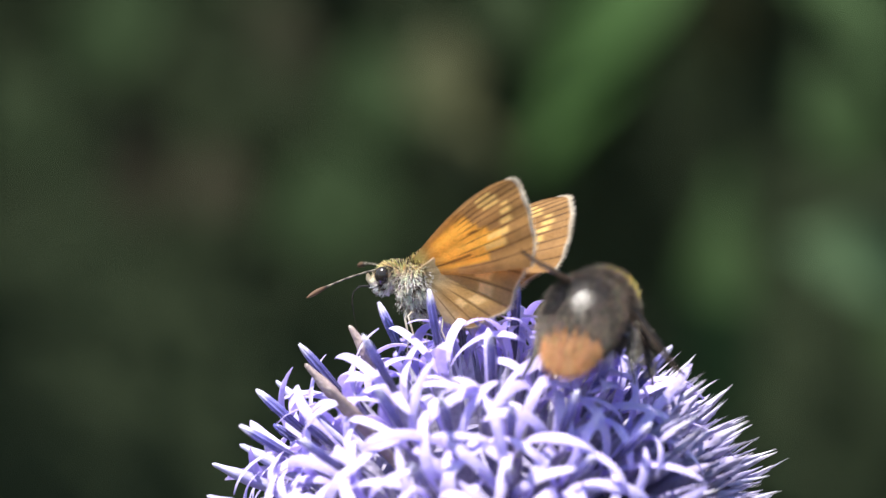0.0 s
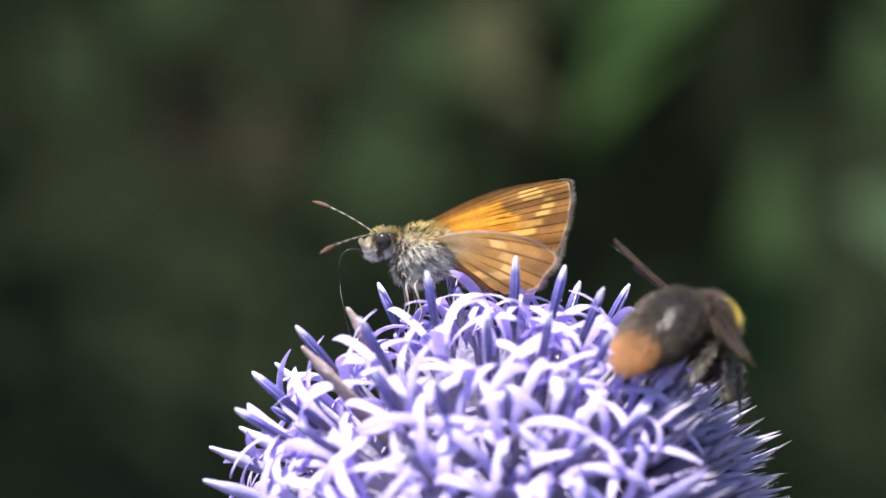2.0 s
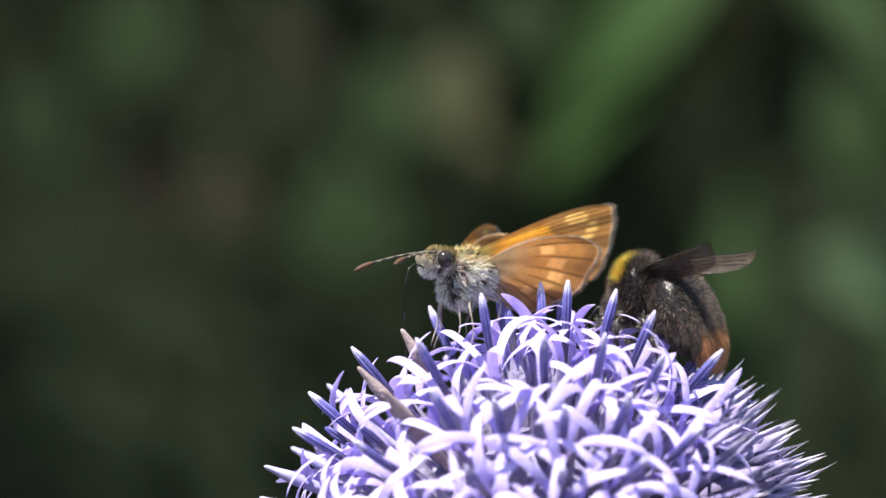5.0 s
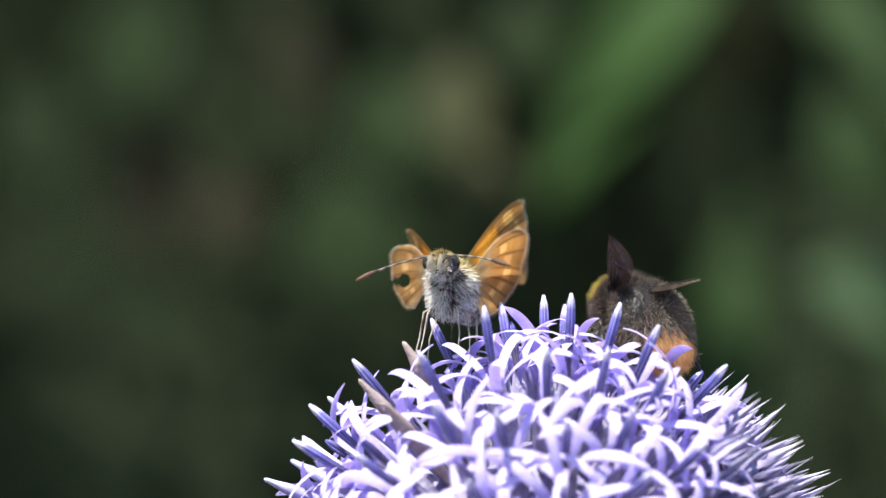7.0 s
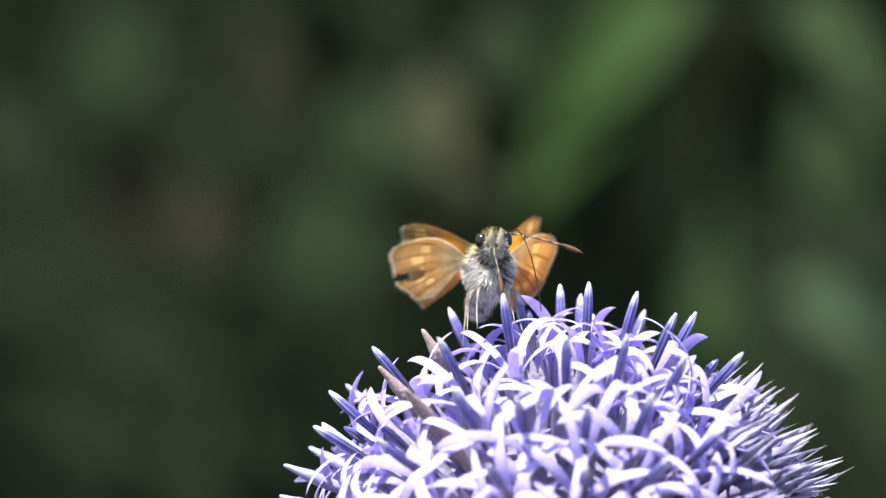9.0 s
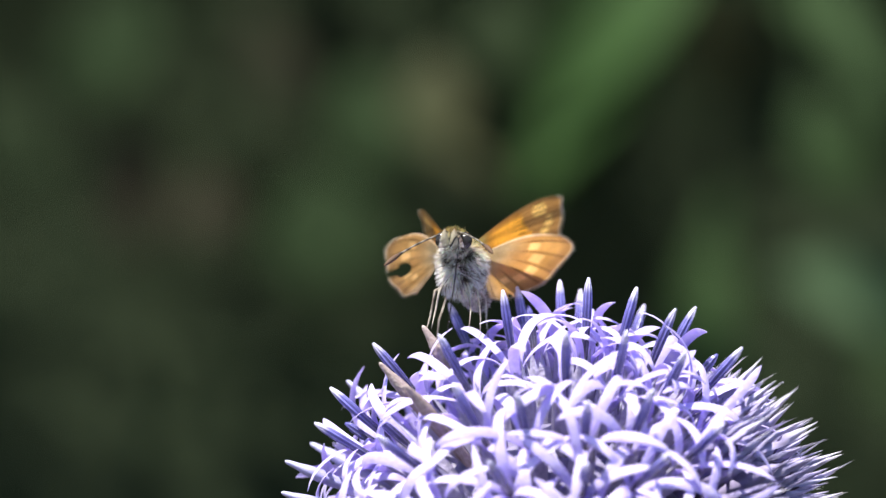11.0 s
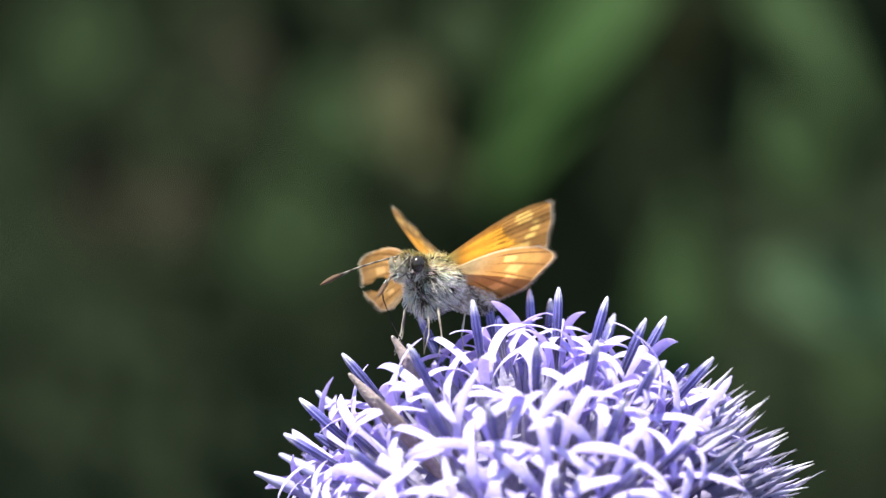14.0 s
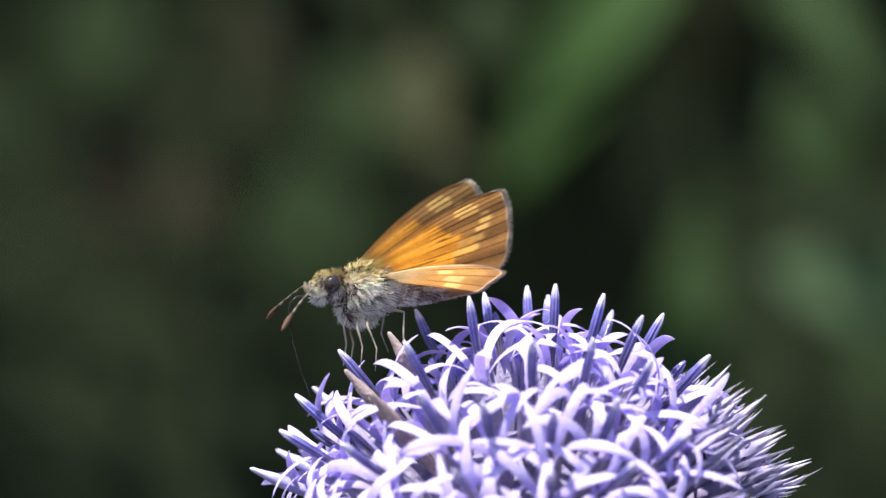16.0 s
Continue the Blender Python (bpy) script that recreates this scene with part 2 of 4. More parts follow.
def leaf_bmesh(length, width, droop=0.25, fold=0.18, steps=8):
    """A lance-shaped blade from its base along +x, folded at the midrib and drooping."""
    bm = bmesh.new()
    rows = []
    for i in range(steps + 1):
        s = i / steps
        w = width * 0.5 * (math.sin(math.pi * min(1, s * 0.93 + 0.07)) ** 0.8) * (1.06 - 0.3 * s) + 0.0004
        z = -droop * length * s * s
        rows.append([bm.verts.new((s * length, y * w, z + fold * w * abs(y) + 0.02 * w * math.sin(9 * s + 2 * y))) for y in (-1, -0.5, 0, 0.5, 1)])
    for a, b in zip(rows, rows[1:]):
        for k in range(4):
            bm.faces.new((a[k], a[k + 1], b[k + 1], b[k]))
    under = bmesh.ops.duplicate(bm, geom=bm.faces[:])
    moved = [g for g in under["geom"] if isinstance(g, bmesh.types.BMVert)]
    bmesh.ops.translate(bm, verts=moved, vec=(0, 0, -0.0006))
    bmesh.ops.reverse_faces(bm, faces=[g for g in under["geom"] if isinstance(g, bmesh.types.BMFace)])
    return bm


def hedge_leaves():
    """Loose outer foliage in front of the shrub mass, too many to count."""
    rng = random.Random(5)
    verts, faces = [], []
    gaps = ((0.105, 0.80, 0.05, 0.11), (0.195, 0.93, 0.025, 0.045), (0.25, 0.69, 0.06, 0.06), (-0.24, 0.79, 0.08, 0.07))
    for _ in range(9000):
        x, z = rng.uniform(-1.2, 1.2), rng.uniform(0.2, 1.8)
        y = 2.05 + 0.3 * noise.noise(Vector((x * 3, z * 3, 1))) + rng.uniform(-0.12, 0.16)
        if z < 0.7 + 0.2 * rng.random() or any(((x - gx) / rx) ** 2 + ((z - gz) / rz) ** 2 < rng.uniform(0.7, 1.2) for gx, gz, rx, rz in gaps):
            continue
        ln, w = rng.uniform(0.026, 0.052), rng.uniform(0.011, 0.02)
        m = pose(x, y, z, rng.uniform(-60, 60), rng.uniform(-30, 60), rng.uniform(0, 360))
        i = len(verts)
        for u, v, h in ((0, 0, 0), (0.3, -1, .1), (0.3, 1, .1), (0.35, 0, 0), (0.7, -0.8, -.05), (0.7, 0.8, -.05), (0.72, 0, -.12), (1, 0, -0.3)):
            verts.append(m @ Vector((u * ln, v * w * 0.5, h * ln)))
        faces += [(i, i + 1, i + 3), (i, i + 3, i + 2), (i + 1, i + 4, i + 6, i + 3), (i + 3, i + 6, i + 5, i + 2), (i + 4, i + 7, i + 6), (i + 6, i + 7, i + 5)]
    me = bpy.data.meshes.new("hedge_foliage")
    me.from_pydata(verts, [], faces)
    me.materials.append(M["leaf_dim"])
    tagged(new("hedge_foliage", me), "green shrub leaves out of focus, shade put into their dim colour", "foliage", kind="stuff")


hedge_leaves()


def leafy_plant(label, category, foot, blades):
    """A stem from the soil with blades on it. blades: (base, tip, width, face, material) in metres; face: the way its upper side looks."""
    plant = tagged(new("garden_plant"), label, category, "plants behind the flower")
    plant.location = foot
    top = max(b[0][2] for b in blades) + 0.03
    mid = Vector((sum(b[0][0] for b in blades) / len(blades), sum(b[0][1] for b in blades) / len(blades) + 0.02, top))
    bm = bmesh.new()
    steps = 14
    axis = [Vector(foot).lerp(mid, (i / steps) ** 0.9) + Vector((0.008 * math.sin(i * 1.3), 0, 0)) for i in range(steps + 1)]
    axis = [Vector((a.x, a.y, foot[2] + (top - foot[2]) * i / steps)) for i, a in enumerate(axis)]
    tube(bm, [a - Vector(foot) for a in axis], [0.006 - 0.004 * i / steps for i in range(steps + 1)], 7)
    part("stem", bm, M["leaf_dim"], plant)
    for base, tip, width, face, mat in blades:
        base, tip = Vector(base), Vector(tip)
        near = min(axis, key=lambda a: (a - base).length)
        ax = (tip - base).normalized()
        up = (Vector(face) - ax * ax.dot(Vector(face))).normalized()
        m = Matrix.Translation(base - Vector(foot)) @ Matrix((ax, up.cross(ax), up)).transposed().to_4x4()
        blade = part("leaf", leaf_bmesh((tip - base).length, width), M[mat], plant, m=m)
        bm = bmesh.new()
        inv = m.inverted()
        a, b = inv @ (near - Vector(foot)), Vector((0, 0, 0))
        tube(bm, [a, a.lerp(b, 0.5) + Vector((0, 0, 0.001)), b + Vector((0.004, 0, 0))], [0.0016, 0.0014, 0.001], 5)
        part("leaf_stalk", bm, M["leaf_dim"], blade)
    return plant


leafy_plant("tall garden plant with broad bright green leaves", "plant", (0.16, 1.35, 0), [
    ((0.103, 1.45, 0.959), (0.025, 1.46, 0.897), 0.044, (-0.2, -0.8, 0.6), "leaf_bright"),
    ((0.101, 1.46, 0.949), (0.006, 1.47, 0.862), 0.050, (-0.3, -0.7, 0.65), "leaf_bright"),
    ((0.088, 1.47, 0.927), (0.026, 1.48, 0.852), 0.042, (-0.2, -0.8, 0.6), "leaf_mid"),
    ((0.070, 1.50, 0.962), (0.030, 1.51, 0.918), 0.027, (-0.1, -0.9, 0.3), "leaf_mid"),
    ((0.080, 1.56, 0.968), (0.016, 1.57, 0.862), 0.062, (-0.1, -0.8, 0.55), "leaf_mid"),
    ((0.115, 1.40, 0.954), (0.112, 1.41, 0.897), 0.034, (-0.1, -0.7, 0.75), "leaf_olive"),
    ((0.157, 1.44, 0.962), (0.192, 1.36, 0.905), 0.024, (-0.1, -0.8, 0.6), "leaf_mid"),
    ((0.152, 1.46, 0.954), (0.180, 1.40, 0.922), 0.026, (-0.2, -0.5, 0.8), "leaf_mid"),
    ((0.187, 1.50, 0.849), (0.164, 1.51, 0.907), 0.036, (-0.2, -0.8, 0.5), "leaf_mid"),
])
leafy_plant("garden plant with long blue-green leaves", "plant", (0.2, 1.5, 0), [
    ((0.117, 1.50, 0.720), (0.121, 1.51, 0.854), 0.042, (-0.1, -0.95, 0.3), "leaf_mid"),
    ((0.231, 1.45, 0.792), (0.150, 1.46, 0.825), 0.046, (-0.2, -0.85, 0.5), "leaf_blue"),
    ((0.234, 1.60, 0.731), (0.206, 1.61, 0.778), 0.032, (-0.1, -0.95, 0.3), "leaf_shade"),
])
leafy_plant("garden plant with dull olive and dry leaves", "plant", (0, 1.5, 0), [
    ((-0.017, 1.40, 0.879), (-0.021, 1.41, 0.925), 0.034, (-0.2, -0.85, 0.5), "leaf_olive"),
    ((0.002, 1.42, 0.850), (-0.012, 1.43, 0.883), 0.026, (-0.2, -0.85, 0.5), "leaf_olive"),
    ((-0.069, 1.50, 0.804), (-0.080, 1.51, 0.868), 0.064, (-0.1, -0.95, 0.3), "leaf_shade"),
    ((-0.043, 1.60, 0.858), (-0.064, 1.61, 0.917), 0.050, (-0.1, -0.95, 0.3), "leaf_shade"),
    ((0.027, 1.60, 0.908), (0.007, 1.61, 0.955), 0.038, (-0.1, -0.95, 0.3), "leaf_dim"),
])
# leaf_shade and leaf_dim carry this plant's shade as colour
leafy_plant("garden plant with dull green and brown leaves, shade put into the greens", "plant", (-0.15, 1.55, 0), [
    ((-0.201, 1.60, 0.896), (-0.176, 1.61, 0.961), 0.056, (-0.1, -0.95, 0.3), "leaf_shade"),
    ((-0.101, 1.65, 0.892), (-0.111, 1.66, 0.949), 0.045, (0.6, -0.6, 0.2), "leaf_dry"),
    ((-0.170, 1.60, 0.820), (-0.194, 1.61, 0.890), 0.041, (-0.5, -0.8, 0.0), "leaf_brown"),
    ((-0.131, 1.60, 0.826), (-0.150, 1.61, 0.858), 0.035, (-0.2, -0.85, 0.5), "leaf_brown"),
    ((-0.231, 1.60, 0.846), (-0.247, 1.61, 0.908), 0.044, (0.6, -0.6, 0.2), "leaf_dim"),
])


# ---- the globe thistle ----
def way_of(az, el):
    a, e = radians(az), radians(el)
    return Vector((math.cos(e) * math.cos(a), math.cos(e) * math.sin(a), math.sin(e)))


def floret_mesh(rng):
    """An open floret along +z: a slim tube and five thin, channelled lobes that rise, arch out and curl back. The throat is at z = 0."""
    bm = bmesh.new()
    tube(bm, [(0, 0, z * MM) for z in (-6.0, -3.0, -1.0, 0.1)], [r * MM for r in (0.25, 0.3, 0.4, 0.55)], 7, close=False)
    across = (-1, -0.5, 0, 0.5, 1)
    for k in range(5):
        a0 = 2 * math.pi * k / 5 + rng.uniform(-0.2, 0.2)
        length, start, bend = rng.uniform(6.4, 8.5), rng.uniform(0.12, 0.5), rng.uniform(1.3, 2.3)
        if rng.random() < 0.16:
            bend += 1.1
        twist, lean, broad = rng.uniform(-0.6, 0.6), rng.uniform(-0.35, 0.35), rng.uniform(0.85, 1.15)
        wave, beat = rng.uniform(0, 6), rng.uniform(0.02, 0.07)
        n = 13
        p, rows = Vector((0.42, 0, -0.2)), []
        for i in range(n + 1):
            s = i / n
            th = start + bend * s ** 1.25 + beat * math.sin(9 * s + wave)
            d = Vector((math.sin(th), lean * s, math.cos(th))).normalized()
            if i:
                p = p + d * (length / n)
            w = 0.4 * broad * (0.66 + 0.36 * math.sin(math.pi * min(1, 0.12 + 0.76 * s))) * (1.0 if s < 0.72 else max(0.16, 1 - ((s - 0.72) / 0.28) ** 2.2 * 0.84))
            nrm = Vector((math.cos(th), 0, -math.sin(th)))
            side = Vector((0, 1, 0))
            side, nrm = side * math.cos(twist * s) + nrm * math.sin(twist * s), nrm * math.cos(twist * s) - side * math.sin(twist * s)
            upper = [bm.verts.new((p + side * w * u - nrm * (0.16 * w * (1 - u * u) - 0.018)) * MM) for u in across]
            lower = [bm.verts.new((p + side * w * u * 0.96 - nrm * (0.16 * w * (1 - u * u) + 0.018)) * MM) for u in across[::-1]]
            rows.append(upper + lower)
        for a, b in zip(rows, rows[1:]):
            for j in range(10):
                bm.faces.new((a[j], a[(j + 1) % 10], b[(j + 1) % 10], b[j]))
            for j in (0, 4, 5, 9):
                bm.edges.get((a[j], b[j])).smooth = False
        bm.faces.new(rows[-1][::-1])
        verts = [v for r in rows for v in r]
        bmesh.ops.rotate(bm, verts=verts, cent=(0, 0, 0), matrix=Matrix.Rotation(a0, 3, "Z"))
    bmesh.ops.recalc_face_normals(bm, faces=bm.faces[:])
    return mesh_of("floret", bm, M["petal"])


def sheath_mesh(rng):
    """The fluted sleeve of grey-lilac bracts round a floret's foot, split into points at its rim."""
    bm = bmesh.new()
    sides = 14
    rings = []
    for z, r in ((-6.2, 0.35), (-4.2, 0.75), (-2.4, 1.0), (-1.0, 0.95)):
        rings.append([bm.verts.new((math.cos(k * 2 * math.pi / sides) * r * MM * (1.08 if k % 2 else 0.92), math.sin(k * 2 * math.pi / sides) * r * MM * (1.08 if k % 2 else 0.92), z * MM)) for k in range(sides)])
    for a, b in zip(rings, rings[1:]):
        for k in range(sides):
            bm.faces.new((a[k], a[(k + 1) % sides], b[(k + 1) % sides], b[k]))
    for k in range(0, sides, 2):
        a, b, c = rings[-1][k], rings[-1][(k + 1) % sides], rings[-1][(k + 2) % sides]
        tip = bm.verts.new((b.co.x * 0.85, b.co.y * 0.85, rng.uniform(0.2, 1.6) * MM))
        bm.faces.new((a, b, tip))
        bm.faces.new((b, c, tip))
    return mesh_of("sheath", bm, M["sheath"], smooth=False)


def column_mesh(rng, long=1.0):
    """The ribbed anther column that stands out of a floret's throat."""
    bm = bmesh.new()
    n, L, sides = 10, 6.8 * long, 14
    bow = rng.uniform(-0.25, 0.25)
    prof = (0.25, 0.27, 0.29, 0.32, 0.35, 0.37, 0.38, 0.37, 0.34, 0.26, 0.1)
    rib = [1.0 if k % 2 else rng.uniform(0.72, 0.86) for k in range(sides)]
    rings = []
    for i in range(n + 1):
        s = (i / n) ** 0.8
        deep = [1 + (r - 1) * (1 if i < n - 1 else 0.4) for r in rib]
        rings.append([bm.verts.new(((bow * s * s + prof[i] * deep[k] * math.cos(k * 2 * math.pi / sides)) * MM,
                                    prof[i] * deep[k] * math.sin(k * 2 * math.pi / sides) * MM, L * s * MM)) for k in range(sides)])
    for a, b in zip(rings, rings[1:]):
        for k in range(sides):
            bm.faces.new((a[k], a[(k + 1) % sides], b[(k + 1) % sides], b[k]))
            bm.edges.get((a[k], b[k])).smooth = False
    bm.faces.new(rings[-1])
    me = mesh_of("anther_column", bm, M["anther"])
    layer = me.color_attributes.new("pattern", "FLOAT_COLOR", "POINT")
    for i in range(len(me.vertices)):
        layer.data[i].color = (1.5, 1.5, 1.45, 1) if (i % sides) % 2 else (0.5, 0.48, 0.5, 1)
    return me


def bud_mesh(rng, mat, fat=1.0):
    """A closed floret: a slim club with a pinched, pointed end."""
    bm = bmesh.new()
    prof = ((-6, 0.3), (-3, 0.4), (0, 0.5), (1.5, 0.56), (2.8, 0.62), (3.8, 0.52), (4.6, 0.34), (5.1, 0.26), (5.5, 0.2), (5.7, 0.06))
    bow = rng.uniform(-0.3, 0.3)
    rings = [[bm.verts.new(((bow * (z / 6) ** 2 + r * fat * (1.06 if k % 2 else 0.9) * math.cos(k * math.pi / 5)) * MM, r * fat * (1.06 if k % 2 else 0.9) * math.sin(k * math.pi / 5) * MM, z * MM))
              for k in range(10)] for z, r in prof]
    for a, b in zip(rings, rings[1:]):
        for k in range(10):
            bm.faces.new((a[k], a[(k + 1) % 10], b[(k + 1) % 10], b[k]))
    bm.faces.new(rings[-1])
    return mesh_of("closed_floret", bm, mat)


def bract_mesh(rng):
    """A floret still wrapped in its spiny bracts: a club of overlapping narrow scales that part into stiff points, z = 0 at its root."""
    bm = bmesh.new()
    heart = bm.verts.new((0, 0, -0.0004))
    for k in range(16):
        a = 2.4 * k + rng.uniform(-.3, .3)
        spread = rng.uniform(0.02, 0.2) * (k / 16) ** 0.5
        L = rng.uniform(9.2, 11.2) * (1.0 - 0.3 * (k / 16))
        out = Vector((math.cos(a), math.sin(a), 0))
        d = out * math.sin(spread) + Vector((0, 0, math.cos(spread)))
        pts = [out * 0.7 + d * L * s + out * 0.55 * math.sin(3 * s) for s in (0, 0.3, 0.55, 0.75, 0.9, 1)]
        w = rng.uniform(0.75, 1.15)
        first = len(bm.verts)
        tube(bm, [p * MM for p in pts], [r * MM * w for r in (0.6, 0.88, 0.8, 0.46, 0.14, 0.012)], 4, flat=0.25, close=False)
        bm.verts.ensure_lookup_table()
        bm.faces.new((heart, bm.verts[first], bm.verts[first + 1]))
    return mesh_of("bract_sheaf", bm, M["bract"])


def globe_thistle():
    rng = random.Random(11)
    head = tagged(new("globe_thistle"), "lilac-blue globe thistle head, half in flower, on its stalk", "flower")
    head.location = CENTRE
    bm = bmesh.new()
    blob(bm, (0, 0, 0), (0.0115, 0.0115, 0.0115), 4, 0.08)
    part("core", bm, M["core"], head, "dark violet-grey middle of the flower head")
    bm = bmesh.new()
    foot = -CENTRE.z - 0.02
    tube(bm, [(0.02 * math.sin(s * 2.2) * s, 0.015 * s * s, foot * s - 0.009) for s in (0, 0.01, 0.03, 0.1, 0.25, 0.45, 0.7, 1.0)], [0.003, 0.0026, 0.0024, 0.0026, 0.003, 0.0034, 0.004, 0.005], 10)
    part("stalk", bm, M["stem"], head, "grey-green woolly stalk")
    florets = [floret_mesh(rng) for _ in range(14)]
    sheaths = [sheath_mesh(rng) for _ in range(3)]
    columns = [column_mesh(rng) for _ in range(4)]
    shorts = [column_mesh(rng, 0.62) for _ in range(3)]
    buds = [bud_mesh(rng, M["bud"], f) for f in (0.75, 0.85)]
    dry = [bud_mesh(rng, M["withered"], f) for f in (0.85, 0.95)]
    sheaves = [bract_mesh(rng) for _ in range(6)]
    taken = []

    def floret(way, radius=16.8, column=None):
        m = Matrix.Translation(way * radius * MM) @ turned(way, rng.uniform(0, 6.28))
        fl = part("floret", rng.choice(florets), None, head, m=m)
        part("sheath", rng.choice(sheaths), None, fl, "grey-lilac bract sleeve")
        if column:
            part("anther_column", column, None, fl, "dark blue-violet anther column", m=pose(0, 0, -0.0002, rng.uniform(-4, 4), rng.uniform(-4, 4), 0))
    # florets whose tall columns stand clear of the lobes
    for az, el in COLUMNS:
        d = way_of(az, el)
        taken.append((d, 0.19))
        floret(d, 16.6, rng.choice(columns))
    for az, el in CLOSED:
        d = way_of(az, el)
        taken.append((d, 0.1))
        part("closed_floret", rng.choice(buds), None, head, "pale lilac closed floret", m=Matrix.Translation(d * 17.4 * MM) @ turned(d, rng.uniform(0, 6)))
    for az, el in WITHERED:
        d = way_of(az, el)
        taken.append((d, 0.1))
        part("closed_floret", rng.choice(dry), None, head, "withered grey-brown closed floret", m=Matrix.Translation(d * 16.4 * MM) @ turned(d, rng.uniform(0, 6)))

    def spiral(count, jitter):
        for i in range(count):
            z = 1 - 2 * (i + 0.5) / count
            a = i * math.pi * (3 - math.sqrt(5)) + rng.uniform(-jitter, jitter)
            d = Vector((math.sqrt(1 - z * z) * math.cos(a), math.sqrt(1 - z * z) * math.sin(a), z + rng.uniform(-0.02, 0.02))).normalized()
            if z > -0.93:
                yield d, z
    # the rest of the head: a spiral of florets, still in bud on the shaded flank and underneath
    side = Vector((0.86, 0.1, -0.5))
    for d, z in spiral(240, 0.08):
        if d.dot(side) < 0.24 and z > -0.45 and not any(d.angle(o) < gap for o, gap in taken):
            floret(d, rng.uniform(16.0, 17.2), rng.choice(shorts) if rng.random() < 0.4 else None)
    for d, z in spiral(290, 0.1):
        if d.dot(side) > 0.22 or z < -0.45:
            part("bract_sheaf", rng.choice(sheaves), None, head, "lilac spiny bracts round an unopened floret, sunlit white painted on the tips",
                 m=Matrix.Translation(d * (12.6 if z > -0.5 else 11.0) * MM) @ turned(d, rng.uniform(0, 6)) @ Matrix.Diagonal((0.9, 0.9, rng.uniform(0.9, 1.07) if z > -0.5 else 0.7, 1)))
    return head


# where single florets stand on the head: azimuth and height in degrees
COLUMNS = [(88, 72), (-44, 82), (77, 67), (-24, 75), (55, 60), (-34, 64), (23, 61), (-24, 52), (114, 69), (-139, 73), (-90, 58), (-66, 59), (-50, 52), (-84, 42), (-52, 35), (-68, 42), (142, 62), (-138, 57), (-172, 51), (-163, 32), (-119, 43), (-103, 43), (-86, 29), (-70, 30), (-136, 32), (-107, 29), (-171, 38)]
CLOSED = [(158, 38), (159, 23), (-180, 22), (-167, 17)]
WITHERED = [(-175, 61), (-165, 49), (-140, 45)]
globe_thistle()


# ---- the butterfly: head at the origin, looking along +x, its left along +y ----
def grid_wing(name, corner, ns, nt, keep, colour, mirror=1):
    """A scaly wing in its own xz plane from the hinge at the origin. corner(s, t): place in millimetres; colour(s, t): pigment."""
    bm = bmesh.new()
    st = {}
    rows = []
    for i in range(ns + 1):
        row = []
        for j in range(nt + 1):
            s, t = i / ns, j / nt
            u, v = corner(s, t)
            ripple = 0.1 * math.sin(t * 22) * s + 0.5 * math.sin(math.pi * s) * (0.35 - 0.5 * t)
            w = bm.verts.new((-u * MM, mirror * ripple * MM * 0.6, -v * MM))
            row.append(w)
        rows.append(row)
    bm.verts.index_update()
    for i in range(ns + 1):
        for j in range(nt + 1):
            st[rows[i][j].index] = (i / ns, j / nt)
    for i in range(ns):
        for j in range(nt):
            if keep((i + .5) / ns, (j + .5) / nt):
                bm.faces.new((rows[i][j], rows[i][j + 1], rows[i + 1][j + 1], rows[i + 1][j]))
    edge = [rows[ns][j].co.copy() for j in range(nt + 1) if keep(0.99, min(0.99, j / nt + 0.001))]
    me = mesh_of(name, bm, M["wing"])
    layer = me.color_attributes.new("pattern", "FLOAT_COLOR", "POINT")
    for k, (s, t) in st.items():
        layer.data[k].color = (*colour(s, t), 1)
    bm = bmesh.new()
    rng = random.Random(ns)
    for a, b in zip(edge, edge[1:]):
        if (a - b).length > 0.0012:
            continue
        for q in range(2):
            p = a.lerp(b, rng.random())
            o = Vector((p.x, 0, p.z)).normalized()
            ln = rng.uniform(0.15, 0.55) * MM
            sd = (b - a).normalized() * 0.05 * MM
            y = Vector((0, 0.02 * MM, 0))
            tip = bm.verts.new(p + o * ln + sd * rng.uniform(-3, 3))
            c = [bm.verts.new(p - sd - o * 0.1 * MM), bm.verts.new(p + sd + y - o * 0.1 * MM), bm.verts.new(p + sd - y - o * 0.1 * MM)]
            for f in ((0, 1), (1, 2), (2, 0)):
                bm.faces.new((c[f[0]], c[f[1]], tip))
    return me, mesh_of("fringe", bm, M["fringe"])


def lerp3(a, b, k):
    k = min(1, max(0, k))
    return tuple(x + (y - x) * k for x, y in zip(a, b))


def soft(x, lo, hi):
    k = min(1, max(0, (x - lo) / (hi - lo)))
    return k * k * (3 - 2 * k)


def fore_shape(s, t):
    lead = Vector((12.9 * s, -0.45 * math.sin(math.pi * s) * (1 - 0.3 * s) + 0.4 * s ** 4))
    rear = Vector((0.2 + 10.7 * s, 1.3 + 6.0 * s ** 0.9 + 0.25 * math.sin(math.pi * s)))
    p = lead.lerp(rear, t)
    bulge = 0.8 * math.sin(math.pi * t) ** 0.8 * s ** 5
    clip = s ** 5 * (0.95 * max(0, 1 - t / 0.17) ** 2 + 0.55 * max(0, (t - 0.84) / 0.16) ** 2)
    return p.x + bulge - clip, p.y + 0.25 * s ** 6 * max(0, 1 - t / 0.17) ** 2


